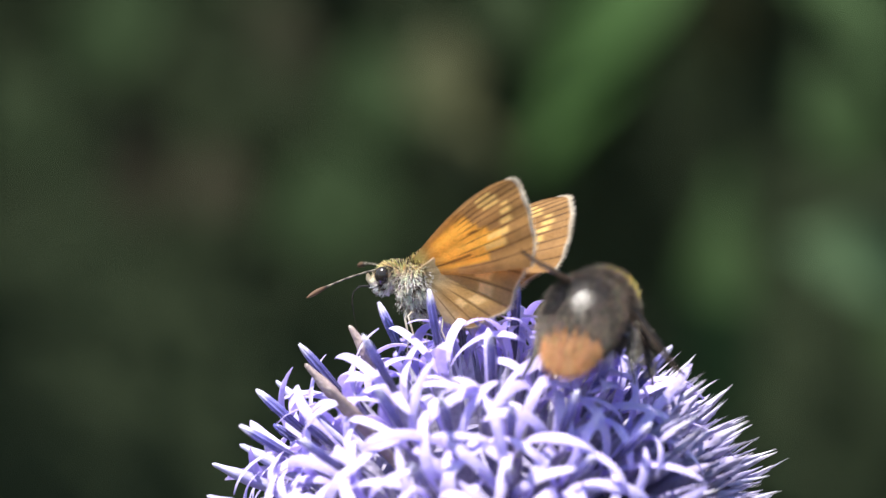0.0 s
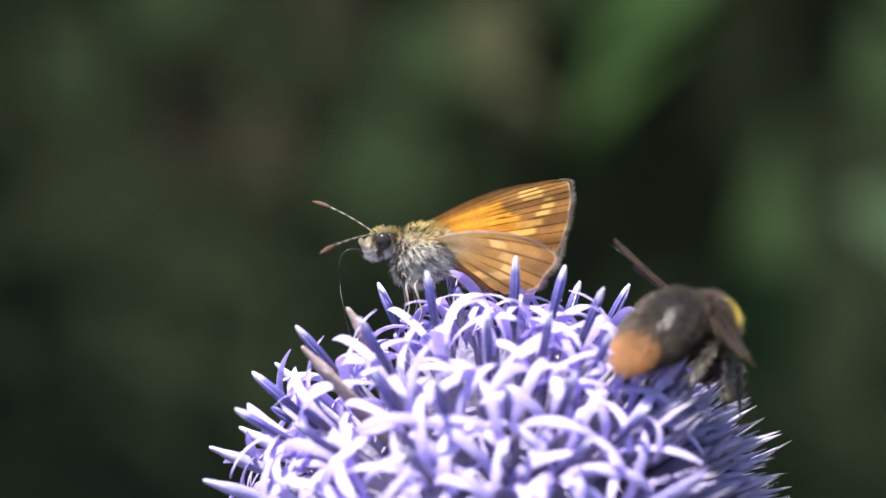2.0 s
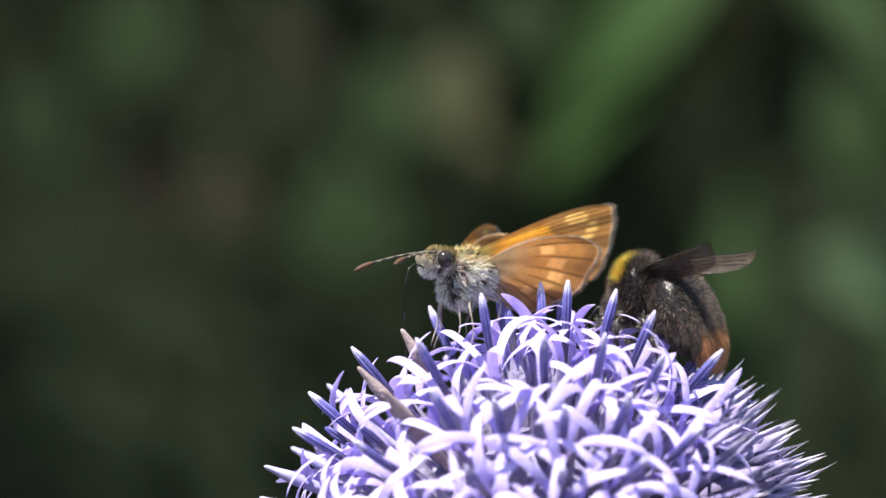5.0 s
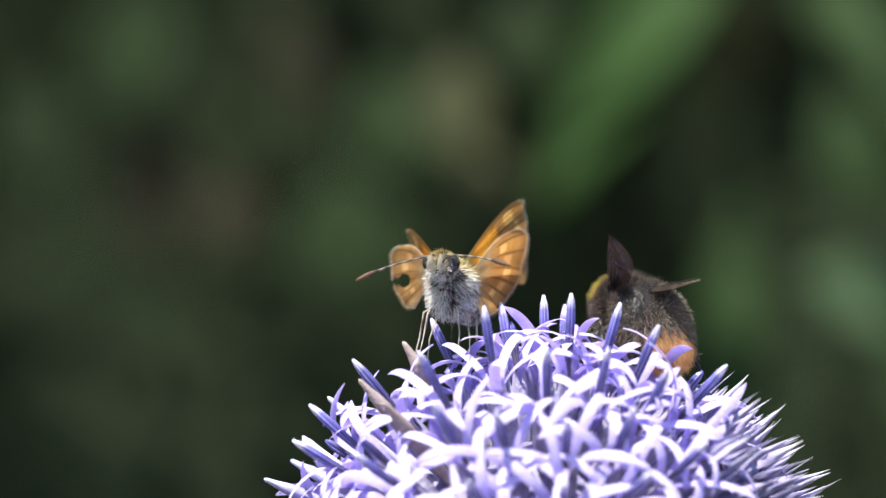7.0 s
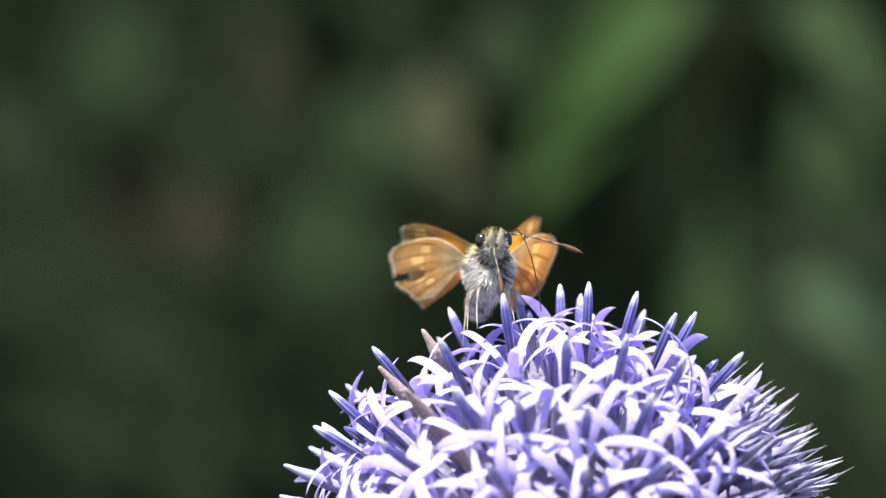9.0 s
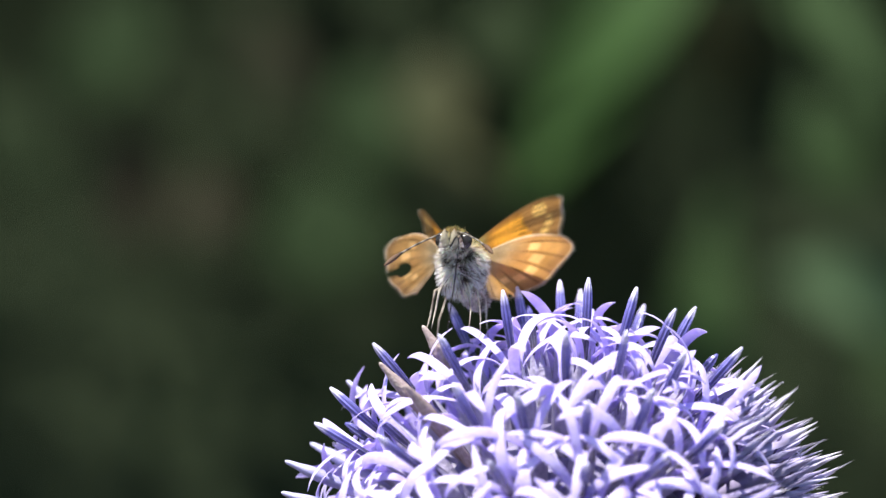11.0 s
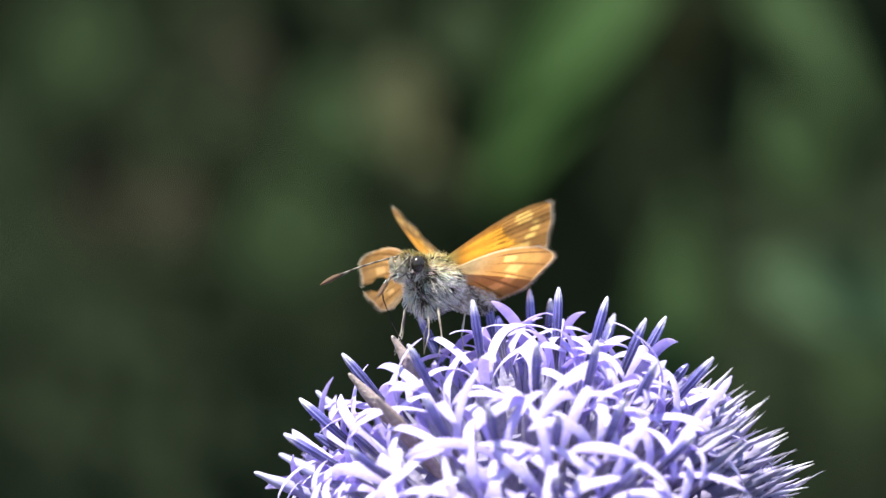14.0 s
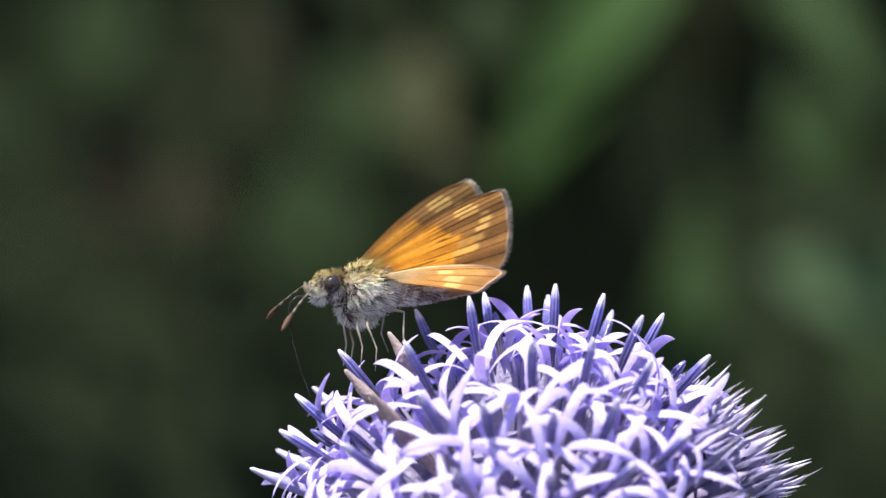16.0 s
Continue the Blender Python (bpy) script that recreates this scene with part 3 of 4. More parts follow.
def hind_shape(s, t, span=70):
    ang = radians(-6 + span * t)
    r = 10.0 * (1 - 0.025 * math.cos(t * 20)) * (1 - 0.72 * max(0, t - 0.25) ** 1.3) * (1 - 0.2 * (max(0, 0.2 - t) / 0.2) ** 2)
    return r * s * math.cos(ang), r * s * math.sin(ang) + 0.3 * (1 - s) - 0.9 * math.sin(math.pi * s) * max(0, 1 - t) ** 2


def worn_shape(s, t):
    return hind_shape(s, t, 50)


FORE_VEINS = (0.06, 0.125, 0.19, 0.255, 0.325, 0.415, 0.51, 0.625, 0.735, 0.86)


def fore_colour(s, t):
    n = noise.noise(Vector((s * 9, t * 6, 0))) * 0.5 + noise.noise(Vector((s * 60, t * 45, 2))) * 0.35
    brown, deep = (0.48, 0.26, 0.09), (0.1, 0.042, 0.016)
    c = lerp3((0.42, 0.34, 0.12), (0.52, 0.25, 0.06), soft(s, 0.05, 0.2))
    glow = soft(s, 0.1, 0.3) * soft(t, 0.09, 0.2) * (1 - soft(t, 0.8, 0.9))
    c = lerp3(c, (1.0, 0.5, 0.075), glow)
    # the orange field ends in a step in each cell between two veins
    cell = sum(t > v - 0.015 * (1 - s) for v in FORE_VEINS)
    ends = (0.45, 0.5, 0.52, 0.54, 0.56, 0.6, 0.66, 0.74, 0.76, 0.6, 0.3)
    outer = ends[cell] + 0.03 * n
    c = lerp3(c, brown, soft(s, outer, outer + 0.045))
    for k, a0, a1, wide in ((0.095, 0.67, 0.8, 0.026), (0.16, 0.67, 0.83, 0.027), (0.225, 0.7, 0.83, 0.025), (0.29, 0.84, 0.89, 0.024), (0.37, 0.82, 0.9, 0.034), (0.465, 0.79, 0.88, 0.036), (0.57, 0.66, 0.84, 0.042), (0.68, 0.62, 0.8, 0.042)):
        inside = soft(wide - abs(t - k), 0, 0.012) * soft(s, a0 - 0.015, a0 + 0.015) * (1 - soft(s, a1 - 0.02, a1 + 0.015))
        c = lerp3(c, (1.0, 0.66, 0.22), 0.92 * inside)
    c = lerp3(c, deep, 0.75 * soft(0.1 - abs(t - 0.4 - 0.25 * (s - 0.5)) * 3 - abs(s - 0.57), 0, 0.06))
    c = lerp3(c, deep, 0.7 * soft(0.045 - abs(t - 0.72 + 0.12 * (s - 0.3)) * 1.2 - max(0, abs(s - 0.3) - 0.17), 0, 0.04))
    for k in FORE_VEINS:
        c = lerp3(c, deep, 0.88 * soft(0.0105 - abs(t - k - 0.03 * (1 - s)), 0, 0.007) * soft(s, 0.38 if k < 0.55 else 0.22, 0.55))
    c = lerp3(c, (0.3, 0.17, 0.07), soft(0.035 - t, 0, 0.025))
    c = lerp3(c, (0.86, 0.74, 0.54), 0.7 * soft(s, 0.985, 0.993))
    return tuple(max(0.01, x * (1 + 0.28 * n)) for x in c)


def hind_colour(s, t):
    n = noise.noise(Vector((s * 8, t * 8, 5))) * 0.5 + noise.noise(Vector((s * 60, t * 60, 8))) * 0.4
    c = lerp3((0.42, 0.33, 0.19), (0.6, 0.35, 0.12), soft(s, 0.2, 0.55))
    c = lerp3(c, (0.44, 0.25, 0.1), soft(s, 0.8, 0.93))
    c = lerp3(c, (0.4, 0.34, 0.26), 0.6 * soft(t, 0.7, 0.95))
    for k, a0, a1 in ((0.165, 0.5, 0.62), (0.29, 0.6, 0.76), (0.41, 0.66, 0.8), (0.53, 0.66, 0.79), (0.655, 0.6, 0.72)):
        inside = soft(0.05 - abs(t - k), 0, 0.014) * soft(s, a0 - 0.02, a0 + 0.02) * (1 - soft(s, a1 - 0.03, a1 + 0.02))
        c = lerp3(c, (1.0, 0.66, 0.28), 0.85 * inside)
    for k in (0.1, 0.23, 0.355, 0.47, 0.59, 0.72, 0.86):
        c = lerp3(c, (0.08, 0.036, 0.016), 0.7 * soft(0.012 - abs(t - k), 0, 0.008) * soft(s, 0.35, 0.55))
    c = lerp3(c, (0.9, 0.7, 0.45), 0.85 * max(soft(0.045 - t, 0, 0.025), soft(s, 0.972, 0.988)))
    return tuple(max(0.01, x * (1 + 0.32 * n)) for x in c)


def bent_leg(bm, hip, knee, ankle, foot, thick):
    hip, knee, ankle, foot = (Vector(p) * MM for p in (hip, knee, ankle, foot))
    pts = [hip, hip.lerp(knee, 0.5), knee, knee.lerp(ankle, 0.5), ankle, ankle.lerp(foot, 0.5), foot]
    tube(bm, pts, [r * thick * MM for r in (0.22, 0.26, 0.16, 0.15, 0.11, 0.08, 0.05)], 6)


def butterfly():
    rng = random.Random(3)
    b = tagged(new("butterfly"), "orange-brown skipper butterfly with furry body on the thistle", "butterfly")
    pale, ochre = (0.9, 0.86, 0.77), (0.66, 0.54, 0.24)

    def tint(p, r):
        c = lerp3(pale, ochre, soft(p.z, -0.6 * MM, 0.8 * MM))
        tuft = noise.noise(p * 1300)
        if r.random() < (0.34 if p.x > -1.4 * MM and p.z > -0.3 * MM else 0.16) + 0.6 * soft(tuft, 0.05, 0.3):
            c = (0.05, 0.034, 0.024)
        return tuple(x * r.uniform(0.75, 1.15) for x in c)
    bm = bmesh.new()
    blob(bm, (0, 0, 0), (1.05 * MM, 1.12 * MM, 1.0 * MM), 3, 0.05)
    head = part("head", bm, M["butterfly_body"], b)
    part("fur", fur_mesh("fur", M["butterfly_fur"], [((0, 0, 0), (1.0 * MM, 1.05 * MM, 0.98 * MM)), ((0.75 * MM, 0, -0.5 * MM), (0.6 * MM, 0.7 * MM, 0.7 * MM)), ((-0.7 * MM, 0, 0.35 * MM), (0.8 * MM, 0.9 * MM, 0.6 * MM))], 4600, 0.46 * MM, 0.02 * MM, tint, (0.75, 0, -0.25), rng, ((0.2 * MM, 1.25 * MM, 0.15 * MM), (0.2 * MM, -1.25 * MM, 0.15 * MM)), 0.78 * MM), None, head, "pale straw-coloured scales and hair")
    for y in (1, -1):
        bm = bmesh.new()
        blob(bm, (0.2 * MM, y * 0.92 * MM, 0.15 * MM), (0.62 * MM, 0.55 * MM, 0.66 * MM), 3)
        part("eye", bm, M["eye"], head, "glossy dark brown compound eye")
    for y in (1, -1):
        bm = bmesh.new()
        tube(bm, [Vector(p) * MM for p in ((0.9, y * 0.3, -0.6), (1.5, y * 0.38, -0.35), (1.8, y * 0.4, 0.05), (1.85, y * 0.38, 0.5))], [x * MM for x in (0.3, 0.33, 0.24, 0.05)], 7)
        part("palp", bm, M["butterfly_fur"], head)
        paint_mesh(bpy.data.objects[head.children[-1].name].data, lambda co: lerp3((0.62, 0.56, 0.42), (0.12, 0.085, 0.05), soft(co.z, -0.3 * MM, 0.25 * MM)))
    parts = {}
    for y, tag in ((1, "left"), (-1, "right")):
        bm = bmesh.new()
        pts = [Vector((L, 0, 0.22 * math.sin(L / 6.5 * math.pi) - 0.02 * max(0, L - 5) ** 2)) for L in (0, 0.5, 1, 1.5, 2, 2.5, 3, 3.5, 4, 4.4, 4.8, 5.2, 5.6, 6.0, 6.4, 6.7)]
        tube(bm, [p * MM for p in pts], [x * MM for x in (0.1, 0.065, 0.085, 0.06, 0.08, 0.06, 0.08, 0.06, 0.08, 0.08, 0.12, 0.18, 0.21, 0.19, 0.12, 0.03)], 7)
        me = mesh_of("antenna", bm, M["butterfly_fur"])
        paint_mesh(me, lambda co: (0.13, 0.07, 0.04) if co.x > 5.2 * MM else ((0.34, 0.3, 0.24) if int(co.x / (0.5 * MM) + 0.5) % 2 else (0.04, 0.03, 0.025)))
        parts[tag, "antenna"] = part("antenna", me, None, b, "banded clubbed antenna", m=pose(0.75 * MM, y * 0.45 * MM, 0.65 * MM, 0, 10, y * 25))
    bm = bmesh.new()
    blob(bm, (-3.0 * MM, 0, -0.65 * MM), (2.3 * MM, 1.55 * MM, 1.75 * MM), 3, 0.05)
    thorax = part("thorax", bm, M["butterfly_body"], b)
    part("fur", fur_mesh("fur", M["butterfly_fur"], [((-3.0 * MM, 0, -0.65 * MM), (2.3 * MM, 1.55 * MM, 1.75 * MM)), ((-2.2 * MM, 0, -1.9 * MM), (1.5 * MM, 1.1 * MM, 1.2 * MM))], 9500, 0.8 * MM, 0.023 * MM, tint, (-0.9, 0, -0.5), rng), None, thorax, "grey and straw-coloured hair")
    bm = bmesh.new()
    tube(bm, [Vector((-4.4 - 0.42 * k, 0, -1.0 - 0.05 * k)) * MM for k in range(15)],
         [(1.12 - 0.0042 * k * k + (0.05 if k % 2 else -0.04)) * MM if k < 14 else 0.2 * MM for k in range(15)], 14)
    abdomen = part("abdomen", bm, M["butterfly_body"], b)
    part("fur", fur_mesh("fur", M["butterfly_fur"], [((-7.3 * MM, 0, -1.3 * MM), (3.6 * MM, 1.05 * MM, 1.1 * MM))], 5500, 0.34 * MM, 0.015 * MM, tint, (-1.0, 0, -0.1), rng), None, abdomen, "pale grey hair")
    for y in (1, -1):
        for hip, knee, ankle, foot in (((-1.9, 0.7, -2.2), (-1.5, 1.2, -3.4), (-1.7, 1.4, -4.9), (-1.3, 1.5, -6.6)),
                                       ((-2.8, 0.8, -2.4), (-2.1, 1.7, -3.2), (-2.6, 2.0, -5.1), (-2.2, 2.2, -6.8)),
                                       ((-4.0, 0.8, -2.2), (-5.4, 1.6, -2.7), (-5.0, 1.9, -4.6), (-5.6, 2.1, -6.2))):
            bm = bmesh.new()
            bent_leg(bm, *[(p[0], p[1] * y, p[2]) for p in (hip, knee, ankle, foot)], 0.6)
            part("leg", bm, M["butterfly_leg"], b)
    bm = bmesh.new()
    tube(bm, [Vector(p) * MM for p in ((0, 0, 0), (0.9, 0, 0.25), (1.7, 0, 0.3), (2.3, 0, -0.1), (2.5, 0, -0.9), (2.4, 0, -3.0), (1.9, 0, -5.5), (1.3, 0, -7.5))], [x * MM for x in (0.1, 0.08, 0.07, 0.06, 0.06, 0.05, 0.045, 0.035)], 6)
    parts["proboscis"] = part("proboscis", bm, M["eye"], b, "thin dark proboscis", m=pose(1.1 * MM, 0, -0.8 * MM))
    full = lambda s, t: True
    torn = lambda s, t: not (((s - 0.73) / 0.14) ** 2 + ((t - 0.45) / 0.085) ** 2 < 1 or (s > 0.73 and abs(t - 0.44 + 0.12 * (s - 0.73)) < 0.028 + 0.05 * (s - 0.73)))
    ragged = lambda s, t: not (s > 0.93 and 0.69 < t < 0.73)
    for y, tag in ((1, "left"), (-1, "right")):
        for name, shape, colour, keep in (("forewing", fore_shape, fore_colour, full), ("hindwing", hind_shape if y > 0 else worn_shape, hind_colour, ragged if y > 0 else torn)):
            me, fr = grid_wing(name, shape, 96, 96, keep, colour, y)
            w = part(name, me, None, b, "translucent orange wing with brown veins and pale spots" if keep is not torn else "translucent orange wing with a torn notch")
            part("fringe", fr, None, w, "pale fringe")
            parts[tag, name] = w
    return b, parts


# ---- the bumblebee: waist at the origin, looking along +x ----
def bumblebee():
    rng = random.Random(9)
    b = tagged(new("bumblebee"), "black bumblebee with yellow collar and orange tail", "bumblebee")

    def tint(p, r):
        x, z = p.x / MM, p.z / MM
        if (x + 3.1) * 0.9 + (z + 0.3) * 0.35 < -2.3 + 0.2 * math.sin(9 * p.y / MM):
            c = lerp3((0.34, 0.13, 0.04), (0.62, 0.36, 0.17), r.random() ** 2)
        elif 2.8 < x < 4.0 and z > 0.7 + 0.3 * r.random():
            c = lerp3((0.62, 0.44, 0.03), (0.8, 0.68, 0.2), r.random() ** 2)
        else:
            c = lerp3((0.022, 0.015, 0.012), (0.36, 0.28, 0.22), r.random() ** (3.0 if x > 0 else 3.6))
        return tuple(v * r.uniform(0.7, 1.2) for v in c)
    bm = bmesh.new()
    blob(bm, (-3.0 * MM, 0, -0.3 * MM), (3.5 * MM, 2.9 * MM, 2.75 * MM), 4, 0.03)
    ab = part("abdomen", bm, M["bee_shell"], b, "glossy black abdomen")
    part("fur", fur_mesh("fur", M["bee_fur"], [((-3.0 * MM, 0, -0.3 * MM), (3.5 * MM, 2.9 * MM, 2.75 * MM)), ((-4.9 * MM, 0, -0.3 * MM), (1.7 * MM, 2.25 * MM, 2.15 * MM))], 19000, 0.68 * MM, 0.013 * MM, tint, (-0.9, 0, -0.1), rng), None, ab, "short dark hair turning orange at the tail")
    bm = bmesh.new()
    blob(bm, (2.1 * MM, 0, 0.25 * MM), (2.2 * MM, 2.2 * MM, 2.15 * MM), 3, 0.04)
    th = part("thorax", bm, M["bee_shell"], b)
    part("fur", fur_mesh("fur", M["bee_fur"], [((2.1 * MM, 0, 0.25 * MM), (2.2 * MM, 2.2 * MM, 2.15 * MM)), ((3.1 * MM, 0, 0.4 * MM), (1.4 * MM, 1.9 * MM, 1.7 * MM))], 16000, 0.95 * MM, 0.013 * MM, tint, (-0.3, 0, 0.1), rng), None, th, "thick dark hair with a yellow collar")
    bm = bmesh.new()
    blob(bm, (4.4 * MM, 0, -1.6 * MM), (1.1 * MM, 1.45 * MM, 1.5 * MM), 3, 0.04)
    hd = part("head", bm, M["bee_shell"], b)
    part("fur", fur_mesh("fur", M["bee_fur"], [((4.4 * MM, 0, -1.6 * MM), (1.1 * MM, 1.4 * MM, 1.5 * MM))], 2200, 0.6 * MM, 0.017 * MM, tint, (0.2, 0, 0.1), rng), None, hd, "dark hair")
    for y in (1, -1):
        bm = bmesh.new()
        blob(bm, (4.6 * MM, y * 1.2 * MM, -1.5 * MM), (0.5 * MM, 0.4 * MM, 0.82 * MM), 2)
        part("eye", bm, M["eye"], hd)
        bm = bmesh.new()
        tube(bm, [Vector(p) * MM for p in ((5.2, y * 0.4, -1.3), (6.0, y * 0.9, -1.3), (6.6, y * 1.3, -2.2), (7.0, y * 1.5, -3.1))], [x * MM for x in (0.12, 0.1, 0.12, 0.1)], 6)
        part("antenna", bm, M["bee_shell"], hd)
    for y in (1, -1):
        for hip, knee, ankle, foot in (((3.4, 1.1, -1.5), (4.4, 2.6, -2.0), (5.0, 3.0, -3.8), (5.6, 3.2, -5.0)),
                                       ((2.2, 1.3, -1.7), (2.2, 3.3, -1.8), (1.9, 3.8, -4.0), (2.0, 4.2, -5.4)),
                                       ((1.0, 1.3, -1.6), (-0.6, 3.2, -1.6), (-2.4, 3.6, -3.8), (-3.2, 4.2, -5.4))):
            bm = bmesh.new()
            bent_leg(bm, *[(p[0], p[1] * y, p[2]) for p in (hip, knee, ankle, foot)], 1.7)
            leg = part("leg", bm, M["bee_shell"], b)
            mids = [(Vector((a * MM, c * MM * y, d * MM)), (0.35 * MM, 0.35 * MM, 0.6 * MM)) for a, c, d in (knee, [(k + l) / 2 for k, l in zip(knee, ankle)], ankle)]
            part("fur", fur_mesh("fur", M["bee_fur"], mids, 260, 0.5 * MM, 0.016 * MM, lambda p, r: lerp3((0.05, 0.04, 0.03), (0.4, 0.36, 0.3), r.random()), (0, 0, -0.4), rng), None, leg, "pale leg bristles")
    wings = {}
    for y, tag in ((1, "left"), (-1, "right")):
        for name, L, W, back in (("forewing", 9.2, 3.0, 0.0), ("hindwing", 5.8, 2.1, 0.5)):
            bm = bmesh.new()
            rows = []
            for i in range(15):
                s = i / 14
                w = W * (0.18 + 0.82 * math.sin(math.pi * min(1, s * 0.92 + 0.02)) ** 0.7 * (0.55 + 0.6 * s)) * (1 if s < 0.85 else math.sqrt(max(0.02, 1 - ((s - 0.85) / 0.15) ** 2)))
                rows.append([bm.verts.new((-(s * L + back) * MM, (0.12 * math.sin(7 * v + 5 * s) - 0.15 * s) * MM, (0.25 * math.sin(3 * s) - w * v - back) * MM)) for v in (0, 0.2, 0.4, 0.6, 0.8, 1.0)])
            for a, c in zip(rows, rows[1:]):
                for k in range(5):
                    bm.faces.new((a[k], a[k + 1], c[k + 1], c[k]))
            w = part(name, bm, M["bee_wing"], b, "smoky brown see-through wing")
            for v0, v1 in ((0, 0.02), (0.0, 0.3), (0.05, 0.55), (0.1, 0.85)):
                bm = bmesh.new()
                tube(bm, [Vector((-(s * L * 0.9 + back), 0.0, 0.25 * math.sin(3 * s) - back - W * 0.9 * (v0 + (v1 - v0) * s))) * MM for s in (0, 0.3, 0.6, 1)], [x * MM for x in (0.09, 0.06, 0.04, 0.03)], 5)
                part("vein", bm, M["bee_shell"], w, "dark wing vein")
            wings[tag, name] = w
    for o in (ab, *ab.children):
        for v in o.data.vertices:
            v.co.z -= 75.0 * min(0, v.co.x) ** 2
    for o in b.children_recursive:
        o.data.transform(Matrix.Diagonal((0.9, 0.9, 0.9, 1)) if "wing" in o.name or "vein" in o.name else Matrix.Diagonal((0.79, 1.05, 1.05, 1)))
    return b, wings


skipper, skipper_parts = butterfly()
bee, bee_wings = bumblebee()

def motions():
    # seconds, place, roll, tilt, heading
    walk(skipper, [(t, pose(x, y, z, r, p, h)) for t, x, y, z, r, p, h in (
        (0, -0.00766, 0.00400, 0.92261, 0, 7.9, 150.3),
        (0.5, -0.00846, 0.00400, 0.92287, 0, 8.5, 183.5),
        (1, -0.00848, 0.00400, 0.92280, 0, 6.9, 185.5),
        (1.5, -0.00788, 0.00400, 0.92361, 0, 1.9, 186.1),
        (2, -0.00802, 0.00400, 0.92372, 0, -0.5, 187.0),
        (2.5, -0.00782, 0.00400, 0.92388, 0, -0.4, 193.4),
        (3, -0.00803, 0.00400, 0.92385, 0, -0.2, 200.3),
        (3.5, -0.00837, 0.00400, 0.92331, 0, -0.0, 207.2),
        (4, -0.00872, 0.00400, 0.92354, 0, -1.3, 212.1),
        (4.2, -0.00843, 0.00400, 0.92372, 0, -2.9, 211.5),
        (6.3, -0.00773, 0.00200, 0.92428, 0, -13.4, 247.4),
        (6.5, -0.00783, 0.00200, 0.92427, 0, -13.8, 249.8),
        (7, -0.00785, 0.00200, 0.92481, 0, -18.8, 254.9),
        (7.5, -0.00668, 0.00200, 0.92520, 0, -25.6, 260.8),
        (8, -0.00604, 0.00200, 0.92545, 0, -26.4, 268.5),
        (8.5, -0.00560, 0.00200, 0.92566, 0, -28.0, 272.3),
        (9, -0.00529, 0.00200, 0.92568, 0, -28.4, 277.7),
        (9.2, -0.00531, 0.00200, 0.92577, 0, -30.6, 282.2),
        (11.3, -0.00847, 0.00125, 0.92529, 0, -22.5, 252.3),
        (11.5, -0.00810, 0.00118, 0.92491, 0, -21.4, 250.1),
        (12, -0.00925, 0.00100, 0.92473, 0, -14.3, 239.8),
        (12.5, -0.00944, 0.00088, 0.92456, 0, -7.2, 229.6),
        (13, -0.00827, 0.00075, 0.92463, 0, -6.6, 237.4),
        (13.5, -0.00899, 0.00062, 0.92339, 0, -4.0, 241.0),
        (14, -0.00935, 0.00050, 0.92451, 0, -12.6, 229.5),
        (14.5, -0.01207, 0.00038, 0.92421, 0, -7.3, 219.7),
        (15, -0.01357, 0.00025, 0.92340, 0, 5.2, 199.9),
        (15.5, -0.01547, 0.00012, 0.92314, 0, -1.9, 203.5),
        (16, -0.01529, 0.00000, 0.92277, 0, 5.4, 207.7),
    )])
